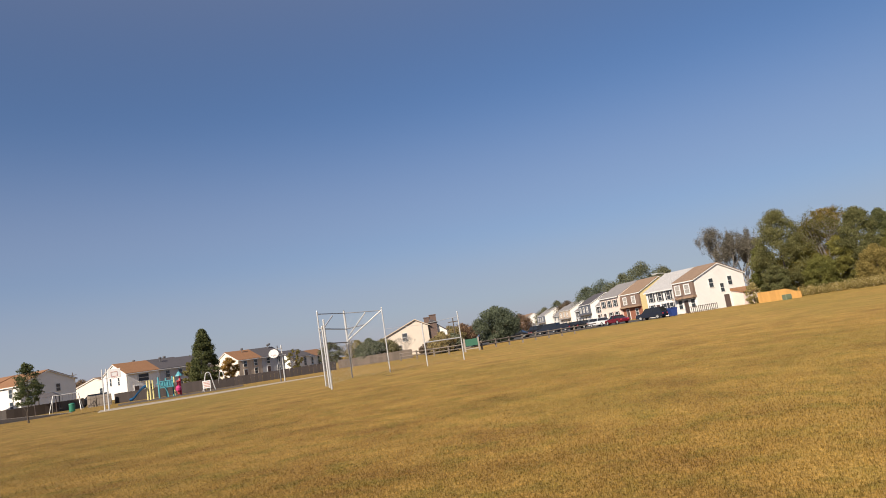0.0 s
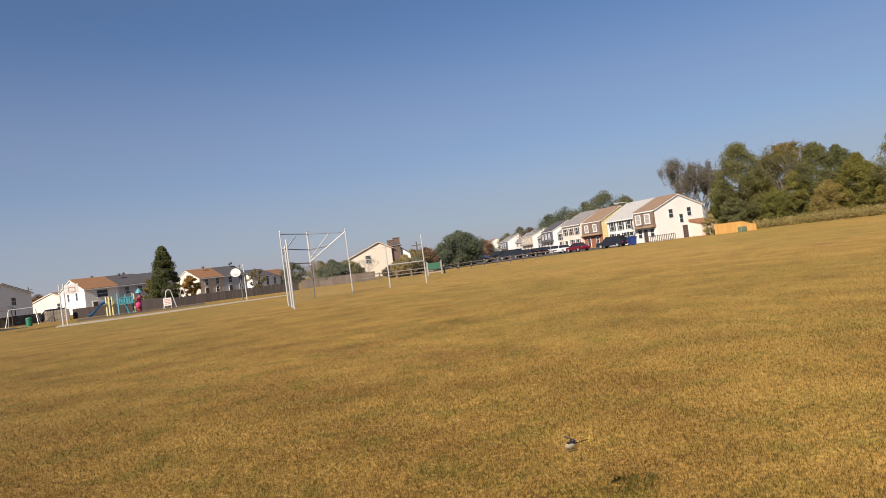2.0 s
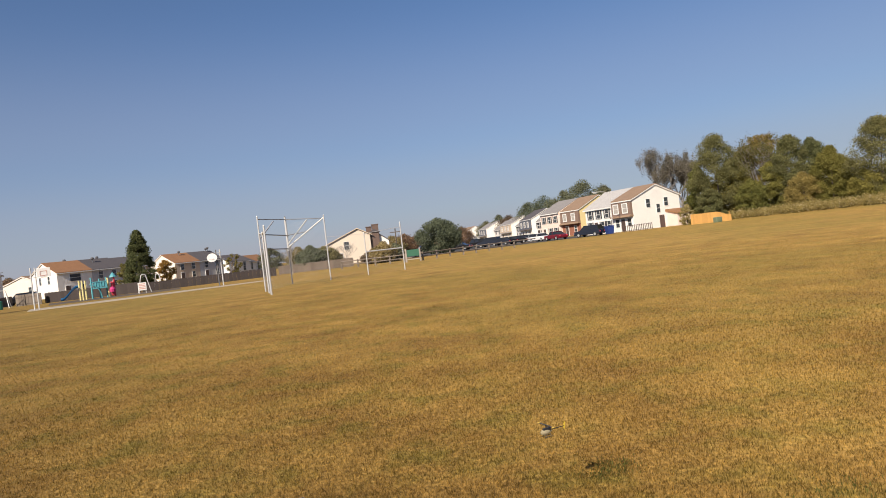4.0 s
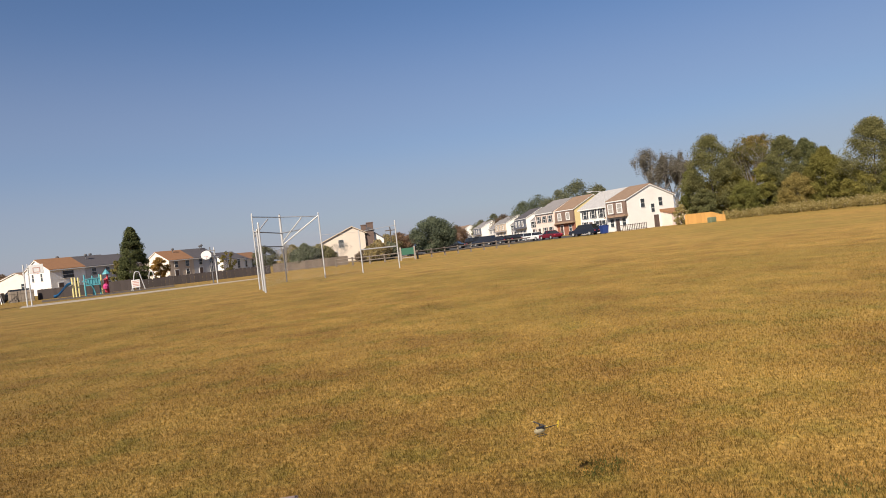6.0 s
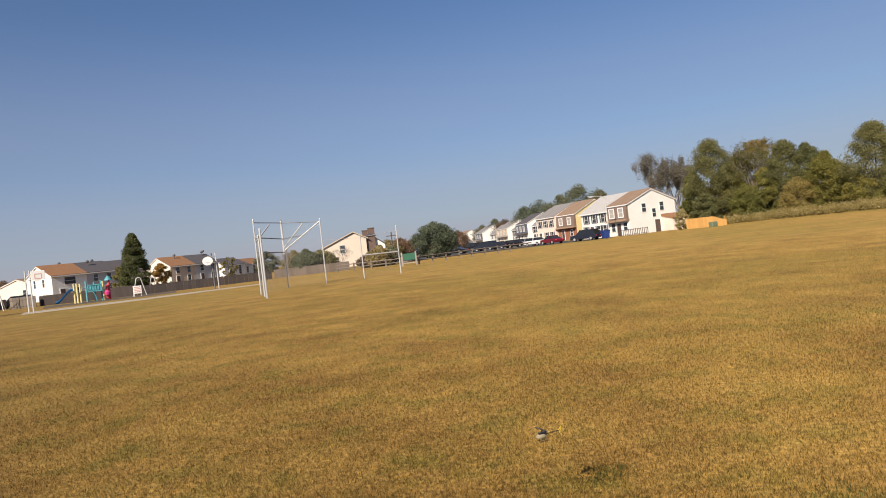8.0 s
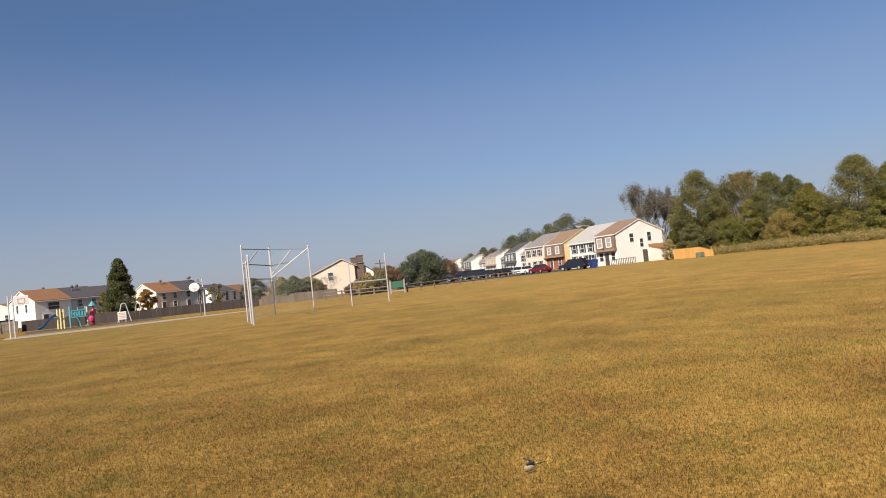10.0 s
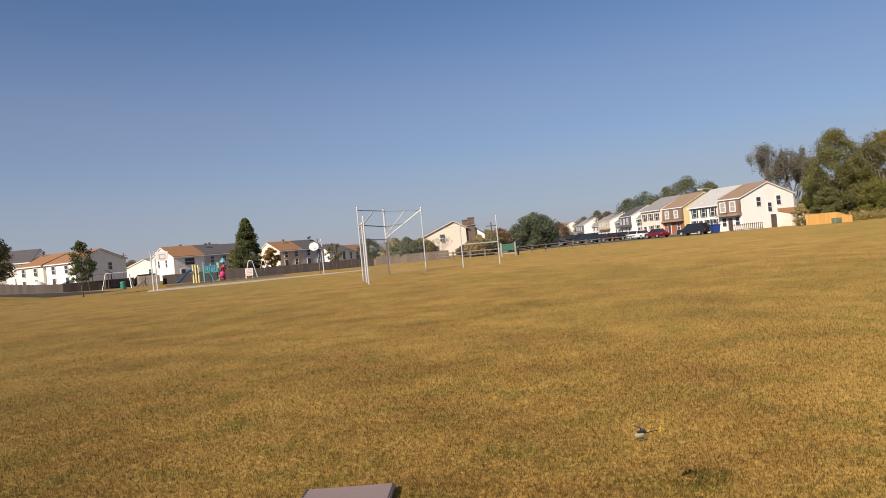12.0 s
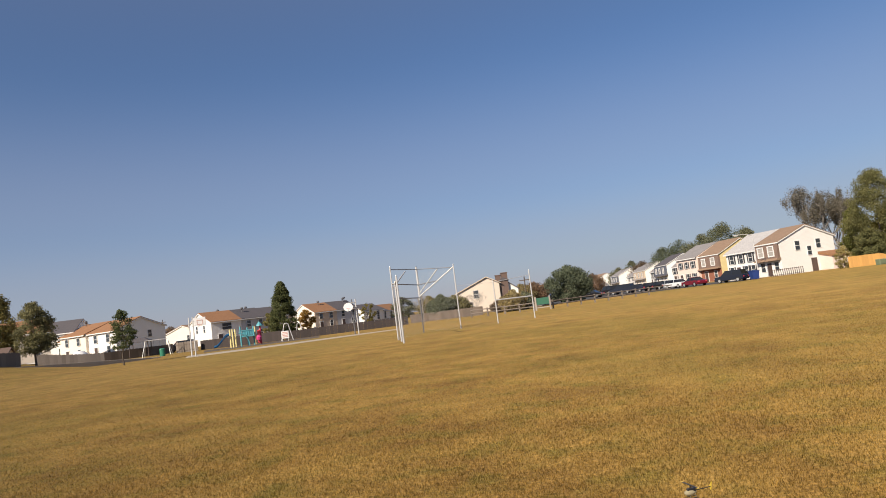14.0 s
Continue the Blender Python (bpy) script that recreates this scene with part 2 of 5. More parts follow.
GRASS = ((0.27, 0.18, 0.054), (0.208, 0.131, 0.04), (0.128, 0.113, 0.026), (0.14, 0.084, 0.028))
M = dict(
    lawn=lawn("dry_lawn", False), blades=lawn("dry_grass_blades", True),
    white=siding("white_siding", (0.87, 0.84, 0.78)), cream=siding("cream_siding", (0.84, 0.75, 0.63)),
    beige=siding("beige_siding", (0.7, 0.6, 0.49)),
    pink=siding("pale_pink_siding", (0.82, 0.67, 0.58)), yellow=siding("yellow_siding", (0.78, 0.64, 0.32)),
    grey=siding("grey_siding", (0.5, 0.5, 0.5)), brown=siding("brown_siding", (0.22, 0.15, 0.115)),
    tansid=siding("tan_siding", (0.6, 0.48, 0.36)), slate=siding("slate_blue_siding", (0.12, 0.13, 0.16)),
    brick=surface("red_brick", (0.32, 0.13, 0.08), 0.9, scale=8, vary=0.35, bump=0.4),
    trim=surface("white_trim", (0.8, 0.79, 0.76), 0.5, scale=3, vary=0.05, bump=0),
    shut=surface("dark_shutter_paint", (0.05, 0.05, 0.06), 0.6, scale=5, vary=0.2),
    blind=glass("blinded_window_glass", (0.42, 0.39, 0.35)), glass=glass("window_glass"), carglass=glass("car_glass", (0.02, 0.022, 0.025)),
    door=surface("dark_door_paint", (0.09, 0.06, 0.05), 0.5, scale=4, vary=0.2),
    r_brown=shingles("brown_shingles", (0.31, 0.155, 0.072)), r_grey=shingles("grey_shingles", (0.28, 0.26, 0.25)),
    r_dark=shingles("dark_shingles", (0.1, 0.09, 0.095)), r_tan=shingles("tan_shingles", (0.3, 0.2, 0.13)),
    r_pale=shingles("pale_grey_shingles", (0.5, 0.48, 0.46)),
    galv=surface("galvanised_steel", (0.6, 0.59, 0.57), 0.45, 0.25, scale=10, vary=0.12, bump=0.05),
    darkpipe=surface("weathered_dark_pipe", (0.16, 0.16, 0.17), 0.5, 0.3, scale=10, vary=0.2, bump=0.05),
    wire=surface("chain_link_wire", (0.45, 0.44, 0.42), 0.5, 0.4, scale=20, vary=0.1, bump=0),
    fence=surface("weathered_fence_wood", (0.24, 0.195, 0.155), 0.9, scale=6, vary=0.35, bump=0.4, stretch=(6, 6, 0.6), objrand=0.3),
    dfence=surface("dark_fence_wood", (0.06, 0.046, 0.042), 0.9, scale=6, vary=0.35, bump=0.4, stretch=(6, 6, 0.6), objrand=0.3),
    pfence=surface("pale_fence_wood", (0.42, 0.36, 0.3), 0.9, scale=6, vary=0.3, bump=0.4, stretch=(6, 6, 0.6), objrand=0.25),
    bfence=surface("brown_fence_wood", (0.17, 0.13, 0.1), 0.9, scale=6, vary=0.35, bump=0.4, stretch=(6, 6, 0.6), objrand=0.3),
    dbrick=surface("dark_brown_brick", (0.15, 0.1, 0.08), 0.9, scale=8, vary=0.3, bump=0.4),
    ofence=surface("new_cedar_fence_wood", (0.62, 0.33, 0.09), 0.8, scale=6, vary=0.25, bump=0.3, stretch=(6, 6, 0.6), objrand=0.15),
    concrete=surface("pale_concrete", (0.42, 0.36, 0.28), 0.9, scale=3, vary=0.2, bump=0.2),
    asphalt=surface("asphalt", (0.06, 0.058, 0.056), 0.9, scale=8, vary=0.3, bump=0.3),
    bark=surface("bark", (0.11, 0.085, 0.065), 0.95, scale=8, vary=0.4, bump=0.8, stretch=(4, 4, 0.8)),
    palebark=surface("pale_bark", (0.3, 0.27, 0.24), 0.95, scale=8, vary=0.3, bump=0.6, stretch=(4, 4, 0.8)),
    pine=leafy("pine_needles", (0.14, 0.145, 0.065), (0.34, 0.33, 0.145)),
    dpine=leafy("dark_pine_needles", (0.045, 0.055, 0.048), (0.12, 0.135, 0.1)),
    leaf=leafy("green_leaves", (0.155, 0.155, 0.045), (0.4, 0.36, 0.11)),
    olive=leafy("olive_leaves", (0.2, 0.175, 0.065), (0.46, 0.39, 0.15)),
    autumn=leafy("turning_leaves", (0.17, 0.15, 0.055), (0.33, 0.27, 0.09), (0.4, 0.25, 0.08), 0.25),
    orange=leafy("orange_leaves", (0.32, 0.19, 0.06), (0.55, 0.36, 0.11)),
    rust=leafy("rust_leaves", (0.2, 0.14, 0.1), (0.34, 0.23, 0.15)),
    greyleaf=leafy("sparse_grey_twigs", (0.14, 0.14, 0.115), (0.27, 0.255, 0.215)),
    evergreen=leafy("evergreen_sprays", (0.07, 0.09, 0.042), (0.21, 0.23, 0.105)),
    # green leaves paled and greyed: distance haze painted into their colour
    far=leafy("haze_greyed_green_leaves", (0.145, 0.158, 0.1), (0.3, 0.305, 0.19)),
    dull=leafy("dull_olive_leaves", (0.23, 0.2, 0.1), (0.44, 0.38, 0.19)),
    tallgrass=leafy("tall_dry_grass", (0.3, 0.25, 0.09), (0.5, 0.42, 0.18), (0.72, 0.62, 0.42), 0.22),
    weed=leafy("green_weeds", (0.08, 0.085, 0.022), (0.2, 0.19, 0.055)),
    teal=surface("teal_plastic", (0.1, 0.35, 0.4), 0.45, scale=4, vary=0.08, bump=0),
    blue=surface("blue_plastic", (0.04, 0.22, 0.5), 0.4, scale=4, vary=0.08, bump=0),
    yel=surface("pale_yellow_paint", (0.72, 0.62, 0.28), 0.45, scale=4, vary=0.1, bump=0),
    red=surface("red_plastic", (0.55, 0.05, 0.07), 0.45, scale=4, vary=0.1, bump=0),
    pinkp=surface("magenta_plastic", (0.6, 0.05, 0.2), 0.45, scale=4, vary=0.1, bump=0),
    green=surface("green_painted_metal", (0.03, 0.2, 0.12), 0.5, scale=4, vary=0.15, bump=0),
    signred=surface("faded_red_sign", (0.62, 0.36, 0.3), 0.6, scale=5, vary=0.2, bump=0),
    black=surface("black_rubber", (0.02, 0.02, 0.02), 0.8, scale=8, vary=0.3),
    c_red=surface("dark_red_car_paint", (0.16, 0.012, 0.025), 0.25, scale=2, vary=0.05, bump=0),
    c_dark=surface("dark_blue_car_paint", (0.02, 0.025, 0.04), 0.25, scale=2, vary=0.05, bump=0),
    c_white=surface("white_car_paint", (0.75, 0.75, 0.75), 0.25, scale=2, vary=0.03, bump=0),
    c_silver=surface("silver_car_paint", (0.45, 0.46, 0.47), 0.3, 0.3, scale=2, vary=0.03, bump=0),
    c_black=surface("black_car_paint", (0.012, 0.012, 0.014), 0.25, scale=2, vary=0.05, bump=0),
    c_blue=surface("blue_car_paint", (0.03, 0.06, 0.22), 0.3, scale=2, vary=0.05, bump=0),
    lamp=surface("lamp_glass", (0.7, 0.7, 0.68), 0.3, scale=2, vary=0.02, bump=0),
    board=surface("grey_board", (0.25, 0.185, 0.17), 0.7, scale=4, vary=0.08, bump=0.05),
    hyel=surface("yellow_canopy", (0.72, 0.5, 0.06), 0.35, scale=10, vary=0.1, bump=0),
    hwhite=surface("pale_yellow_canopy", (0.34, 0.29, 0.18), 0.35, scale=10, vary=0.05, bump=0),
    hblack=surface("black_carbon", (0.02, 0.02, 0.022), 0.4, scale=20, vary=0.2, bump=0),
)


# ---- mesh helpers ----
def part(name, bm, material, parent, label=""):
    me = bpy.data.meshes.new(name)
    bm.to_mesh(me)
    bm.free()
    me.materials.append(material)
    ob = new(name, me)
    ob.parent = parent
    if label:
        tagged(ob, label)
    return ob


def thing(name, m, label, category, group="", kind=""):
    ob = new(name)
    ob.empty_display_size = 0.2
    ob.matrix_world = m
    return tagged(ob, label, category, group, kind)


def at(az, d, z=None):
    """A place on the ground: degrees left of ahead, metres away."""
    x, y = -d * math.sin(radians(az)), d * math.cos(radians(az))
    return Vector((x, y, ground_z(x, y) if z is None else z))


def smooth(a, b, v):
    t = min(1.0, max(0.0, (v - a) / (b - a)))
    return t * t * (3 - 2 * t)


def ground_z(x, y):
    """Flat field, with a low rise by the lane far over on one side."""
    d, az = math.hypot(x, y), math.degrees(math.atan2(-x, y))
    return 1.45 * smooth(37.5, 46, az) * (1 - smooth(80, 110, az)) * smooth(50, 84, d) * (1 - smooth(300, 600, d))


def box(bm, x0, x1, y0, y1, z0, z1, bevel=0.0):
    vs = [bm.verts.new((x, y, z)) for z in (z0, z1) for x, y in ((x0, y0), (x1, y0), (x1, y1), (x0, y1))]
    fs = [bm.faces.new([vs[i] for i in q]) for q in ((3, 2, 1, 0), (4, 5, 6, 7), (0, 1, 5, 4), (1, 2, 6, 5), (2, 3, 7, 6), (3, 0, 4, 7))]
    if bevel:
        es = list({e for f in fs for e in f.edges})
        bmesh.ops.bevel(bm, geom=es, offset=bevel, segments=1, affect="EDGES")
    return bm


def tube(bm, p, q, r0, r1=None, n=8, cap=True):
    p, q = Vector(p), Vector(q)
    r1 = r0 if r1 is None else r1
    d = (q - p).normalized()
    a = d.orthogonal().normalized()
    b = d.cross(a)
    rings = []
    for c, r in ((p, r0), (q, r1)):
        rings.append([bm.verts.new(c + r * (math.cos(2 * math.pi * i / n) * a + math.sin(2 * math.pi * i / n) * b)) for i in range(n)])
    for i in range(n):
        bm.faces.new((rings[0][i], rings[0][(i + 1) % n], rings[1][(i + 1) % n], rings[1][i]))
    if cap:
        bm.faces.new(rings[0][::-1])
        bm.faces.new(rings[1])
    return bm


def prism(bm, outline, axis, a, b):
    """An outline of (u, v) drawn out along an axis from a to b. axis x: (u, v) = (y, z); axis y: (x, z)."""
    def p(u, v, w):
        return (w, u, v) if axis == "x" else (u, w, v) if axis == "y" else (u, v, w)
    r0 = [bm.verts.new(p(u, v, a)) for u, v in outline]
    r1 = [bm.verts.new(p(u, v, b)) for u, v in outline]
    n = len(outline)
    bm.faces.new(r0)
    bm.faces.new(r1[::-1])
    for i in range(n):
        bm.faces.new((r0[i], r1[i], r1[(i + 1) % n], r0[(i + 1) % n]))
    bmesh.ops.recalc_face_normals(bm, faces=bm.faces[:])
    return bm


def turned(bm, profile, n=12, centre=(0, 0, 0)):
    """A solid of revolution about z from (radius, height) pairs."""
    cx, cy, cz = centre
    rings = [[bm.verts.new((cx + r * math.cos(2 * math.pi * i / n), cy + r * math.sin(2 * math.pi * i / n), cz + z)) for i in range(n)] for r, z in profile]
    for a, b in zip(rings, rings[1:]):
        for i in range(n):
            bm.faces.new((a[i], a[(i + 1) % n], b[(i + 1) % n], b[i]))
    bm.faces.new(rings[0][::-1])
    bm.faces.new(rings[-1])
    return bm


def B():
    return bmesh.new()


def scatter_mesh(name, verts, quads, material, parent=None):
    me = bpy.data.meshes.new(name)
    n, k = len(verts), quads.shape[1]
    me.vertices.add(n)
    me.vertices.foreach_set("co", verts.astype(np.float32).ravel())
    me.loops.add(quads.size)
    me.loops.foreach_set("vertex_index", quads.astype(np.int32).ravel())
    me.polygons.add(len(quads))
    me.polygons.foreach_set("loop_start", np.arange(0, quads.size, k, dtype=np.int32))
    me.update(calc_edges=True)
    me.materials.append(material)
    ob = new(name, me)
    ob.parent = parent
    return ob


# ---- ground ----
def build_ground():
    rad = [0.0] + list(np.geomspace(3, 40, 16)) + list(np.linspace(48, 160, 22)) + [200, 260, 350, 500, 800, 1500, 3500]
    n = 120
    vs, fs = [(0, 0, 0)], []
    for r in rad[1:]:
        for i in range(n):
            a = 2 * math.pi * i / n
            x, y = r * math.cos(a), r * math.sin(a)
            vs.append((x, y, ground_z(x, y)))
    for i in range(n):
        fs.append((0, 1 + i, 1 + (i + 1) % n))
    for k in range(len(rad) - 2):
        o, p = 1 + k * n, 1 + (k + 1) * n
        for i in range(n):
            j = (i + 1) % n
            fs.append((o + i, p + i, p + j, o + j))
    me = bpy.data.meshes.new("ground")
    me.from_pydata(vs, [], fs)
    me.polygons.foreach_set("use_smooth", [True] * len(me.polygons))
    me.materials.append(M["lawn"])
    tagged(new("ground", me), "wide field of short dry golden autumn grass", "lawn", kind="structure")


build_ground()


def build_blades():
    """Short dry blades on the turf nearest the walk, thinning with distance."""
    rng = np.random.default_rng(5)
    n, ring = 1000000, 200000
    near = 3.2 + 42 * rng.random(n) ** 2.3
    near -= np.abs(rng.normal(scale=1.3, size=n)) * np.exp(-(near - 3.2) / 1.5)
    d = np.concatenate([np.abs(near), 9 * np.sqrt(rng.random(ring)) + np.abs(rng.normal(scale=1.5, size=ring))])
    az = np.radians(np.concatenate([rng.uniform(-48, 60, n) + rng.normal(scale=7, size=n), rng.uniform(-180, 180, ring)]))
    n += ring
    x, y = -d * np.sin(az), d * np.cos(az)
    fade = np.clip((46 - d) / 40, 0.05, 1)
    h = rng.uniform(0.01, 0.03, n) * (1 + 0.02 * d) * fade
    w = rng.uniform(0.001, 0.0024, n) * (1 + 0.11 * d)
    th = rng.uniform(0, 2 * np.pi, n)
    lean, lz = rng.uniform(0.1, 1.1, n) * h, rng.uniform(0, 2 * np.pi, n)
    v = np.empty((n, 3, 3))
    for i, s in ((0, -1), (1, 1)):
        v[:, i, 0], v[:, i, 1], v[:, i, 2] = x + s * w * np.cos(th), y + s * w * np.sin(th), -0.004
    v[:, 2, 0], v[:, 2, 1], v[:, 2, 2] = x + lean * np.cos(lz), y + lean * np.sin(lz), h
    ob = scatter_mesh("grass", v.reshape(-1, 3), np.arange(3 * n).reshape(n, 3), M["blades"])
    tagged(ob, "short dry straw-coloured grass blades on the field", "grass", kind="stuff")


build_blades()


def build_weeds():
    """Low dark-green weed patches in the dry turf."""
    rng = np.random.default_rng(31)
    out = []
    for az, d, r, n in ((-11.2, 4.6, 0.14, 300), (-10.3, 4.45, 0.1, 120), (-26.4, 10.2, 0.4, 500), (-28.5, 4.25, 0.3, 260)):
        c = at(az, d)
        q = rng.normal(scale=r * 0.55, size=(n, 2)) * (1.3, 0.9)
        th, h, w = rng.uniform(0, 2 * np.pi, n), rng.uniform(0.01, 0.03, n), rng.uniform(0.002, 0.004, n)
        lean = h * rng.uniform(0.3, 1.3, n)
        x, y = c.x + q[:, 0], c.y + q[:, 1]
        cx, sx = np.cos(th), np.sin(th)
        z0 = np.zeros(n)
        out.append(np.stack([np.stack([x, y, z0], 1), np.stack([x + lean * cx * 0.5 - w * sx, y + lean * sx * 0.5 + w * cx, h * 0.6], 1),
                             np.stack([x + lean * cx, y + lean * sx, h], 1), np.stack([x + lean * cx * 0.5 + w * sx, y + lean * sx * 0.5 - w * cx, h * 0.6], 1)], 1))
    v = np.concatenate(out)
    ob = scatter_mesh("weeds", v.reshape(-1, 3), np.arange(4 * len(v)).reshape(-1, 4), M["weed"])
    tagged(ob, "low dark green weed patches in the dry turf", "weeds", kind="stuff")


build_weeds()


# ---- houses ----
def window(parent, x, z, w, h, face_y, shutters=None, flip=1, axis="x", pale=False):
    """A double-hung window on a wall; axis x: wall along x at y = face_y, flip -1 faces -y. axis y: wall along y at x = face_y."""
    def bx(bm, u0, u1, v0, v1, z0, z1):
        a, b = sorted((face_y + flip * v0, face_y + flip * v1))
        return box(bm, u0, u1, a, b, z0, z1) if axis == "x" else box(bm, a, b, u0, u1, z0, z1)
    fr = B()
    t = 0.16 if pale else 0.05
    bx(fr, x - w / 2 - t, x - w / 2, -0.02, 0.07, z - t, z + h + t)
    bx(fr, x + w / 2, x + w / 2 + t, -0.02, 0.07, z - t, z + h + t)
    bx(fr, x - w / 2, x + w / 2, -0.02, 0.07, z + h, z + h + t)
    bx(fr, x - w / 2, x + w / 2, -0.02, 0.09, z - t, z)
    bx(fr, x - w / 2, x + w / 2, -0.02, 0.05, z + h / 2 - 0.03, z + h / 2 + 0.03)
    win = part("window", fr, M["trim"], parent, "white framed double-hung window")
    g = B()
    bx(g, x - w / 2, x + w / 2, 0.004, 0.02, z, z + h)
    part("pane", g, M["blind"] if pale else M["glass"], win, "window glass with pale blinds" if pale else "dark window glass")
    if shutters:
        for s in (-1, 1):
            b = B()
            u = x + s * (w / 2 + t + 0.2)
            bx(b, u - 0.14, u + 0.14, -0.01, 0.05, z - 0.05, z + h + 0.05)
            part("shutter", b, shutters, win)


def house(origin, rz, units, depth, eave, ridge, label, side_x0=(), side_x1=(), gable_mat=None, group="houses round the field"):
    """A block of attached houses. Local x runs along the front (at y = 0, facing -y), y to the back.
    units: (width, wall, upper, roof, style) one after the other from x = 0."""
    ob = thing("house", pose(origin[0], origin[1], origin[2], 0, 0, rz), label, "house", group)
    total = sum(u[0] for u in units)
    x = 0.0
    for i, (w, wall, upper, roof, style) in enumerate(units):
        e, r = eave - style.get("drop", 0.0) - style.get("edrop", 0.0), ridge - style.get("drop", 0.0)
        f = style.get("fwd", 0.0)              # how far the front steps out
        gm = M[wall]
        b = B()
        prism(b, [(-f, -0.3), (depth, -0.3), (depth, e), ((depth - f) / 2, r), (-f, e)], "x", x + 0.002 * i, x + w)
        body = part("wall", b, gable_mat if gable_mat and i in (0, len(units) - 1) else gm, ob)
        # front skin of this unit and its upper storey
        b = B()
        box(b, x + 0.02, x + w - 0.02, -f - 0.05, -f + 0.01, -0.2, e - 0.02)
        part("front_wall", b, gm, ob)
        up = e * 0.5
        if style.get("mansard"):
            b = B()
            prism(b, [(-f - 0.55, up), (-f - 0.3, e + 0.05), (-f + 0.05, e + 0.05), (-f + 0.05, up)], "x", x + 0.03, x + w - 0.03)
            part("upper_storey", b, M[upper], ob)
            b = B()
            prism(b, [(-f - 1.0, up - 0.25), (-f - 0.52, up + 0.12), (-f + 0.02, up + 0.12), (-f + 0.02, up - 0.25)], "x", x, x + w)
            part("porch_roof", b, M[roof], ob)
        elif upper != wall:
            b = B()
            box(b, x + 0.03, x + w - 0.03, -f - 0.12, -f - 0.04, up, e - 0.03)
            part("upper_storey", b, M[upper], ob)
        fy = -f - (0.5 if style.get("mansard") else 0.12)
        k = style.get("top", 2)
        for j in range(k):
            window(ob, x + w * (j + 0.5) / k * 0.9 + w * 0.05, e * 0.6, style.get("ww", 0.95), 1.4, fy, M["shut"] if style.get("shut") else None, -1, "x", bool(style.get("mansard")))
        k = style.get("bottom", 2)
        for j in range(k):
            u = x + w * (j + 0.5) / k * 0.9 + w * 0.05
            if j == style.get("door", 0):
                b = B()
                box(b, u - 0.6, u + 0.6, -f - 0.14, -f - 0.04, 0.0, 2.2)
                dr = part("door", b, M["trim"], ob, "white door surround")
                b = B()
                box(b, u - 0.46, u + 0.46, -f - 0.17, -f - 0.138, 0.02, 2.08)
                part("door_leaf", b, M["door"], dr)
                if style.get("porch"):
                    b = B()
                    prism(b, [(-f - 1.3, 2.35), (-f - 1.3, 2.5), (-f - 0.05, 2.95), (-f - 0.05, 2.35)], "x", u - 1.1, u + 1.1)
                    part("porch_roof", b, M[roof], ob)
                    for s in (-1, 1):
                        b = B()
                        tube(b, (u + s * 0.95, -f - 1.2, 0), (u + s * 0.95, -f - 1.2, 2.36), 0.07)
                        part("porch_post", b, M["trim"], ob)
            else:
                window(ob, u, 0.8, 0.95, 1.35, -f - 0.05, M["shut"] if style.get("shut") else None, -1)
        # roof: two slopes with eaves, and a ridge cap
        oh, th = 0.35, 0.16
        mid = (depth - f) / 2
        x0, x1 = x - (0.2 if i == 0 else -0.004 * i), x + w + (0.2 if i == len(units) - 1 else 0)
        for s, ys in ((-1, -f), (1, depth)):
            sl = (r - e) / abs(mid - ys)
            ye, ze = ys + s * oh, e - sl * oh
            b = B()
            prism(b, [(ye, ze), (ye, ze + th), (mid, r + th), (mid, r)], "x", x0, x1)
            part("roof", b, M[roof], ob)
        b = B()
        prism(b, [(-f - oh - 0.12, e - 0.3), (-f - oh - 0.12, e - 0.12), (-f - oh, e - 0.12), (-f - oh, e - 0.3)], "x", x0, x1)
        part("gutter", b, M["trim"], ob)
        for vx, vy in style.get("vents", ()):
            b = B()
            z = r - (r - e) * abs(vy - mid) / (mid + f)
            tube(b, (x + vx, vy, z), (x + vx, vy, z + 0.75), 0.1, n=6)
            turned(b, [(0.12, 0.7), (0.33, 0.85), (0.36, 1.05), (0.2, 1.25)], 8, (x + vx, vy, z))
            part("roof_vent", b, M["darkpipe"], ob)
        x += w
    for xs, flip, wins in ((0.0, -1, side_x0), (total, 1, side_x1)):
        for y, z, w, h in wins:
            window(ob, y, z, w, h, xs, None, flip, "y")
        if wins:
            b = B()
            for s, ys in ((-1, 0.0), (1, depth)):
                prism(b, [(ys + s * 0.34, eave - 0.24), (ys + s * 0.34, eave - 0.1), (depth / 2, ridge + 0.02), (depth / 2, ridge - 0.12)], "x",
                      xs + flip * 0.06, xs + flip * 0.24)
            part("barge_board", b, M["trim"], ob)
    return ob


def row_block(near, heading, units, depth, eave, ridge, label, **kw):
    """A block whose near front corner is given; fronts run off at the heading, degrees left of ahead."""
    total = sum(u[0] for u in units)
    far = near + Vector((-math.sin(radians(heading)), math.cos(radians(heading)), 0)) * total
    return house(far, heading - 90, units[::-1], depth, eave, ridge, label, **kw)


def run_to(near, heading, az):
    """How far along the heading the bearing az is met."""
    h, t = radians(heading), math.tan(radians(-az))
    return (near.x - t * near.y) / (math.sin(h) + t * math.cos(h))


MAN = dict(mansard=True, top=2, bottom=2, ww=1.1)
PLAIN = dict(top=2, bottom=2, shut=True)


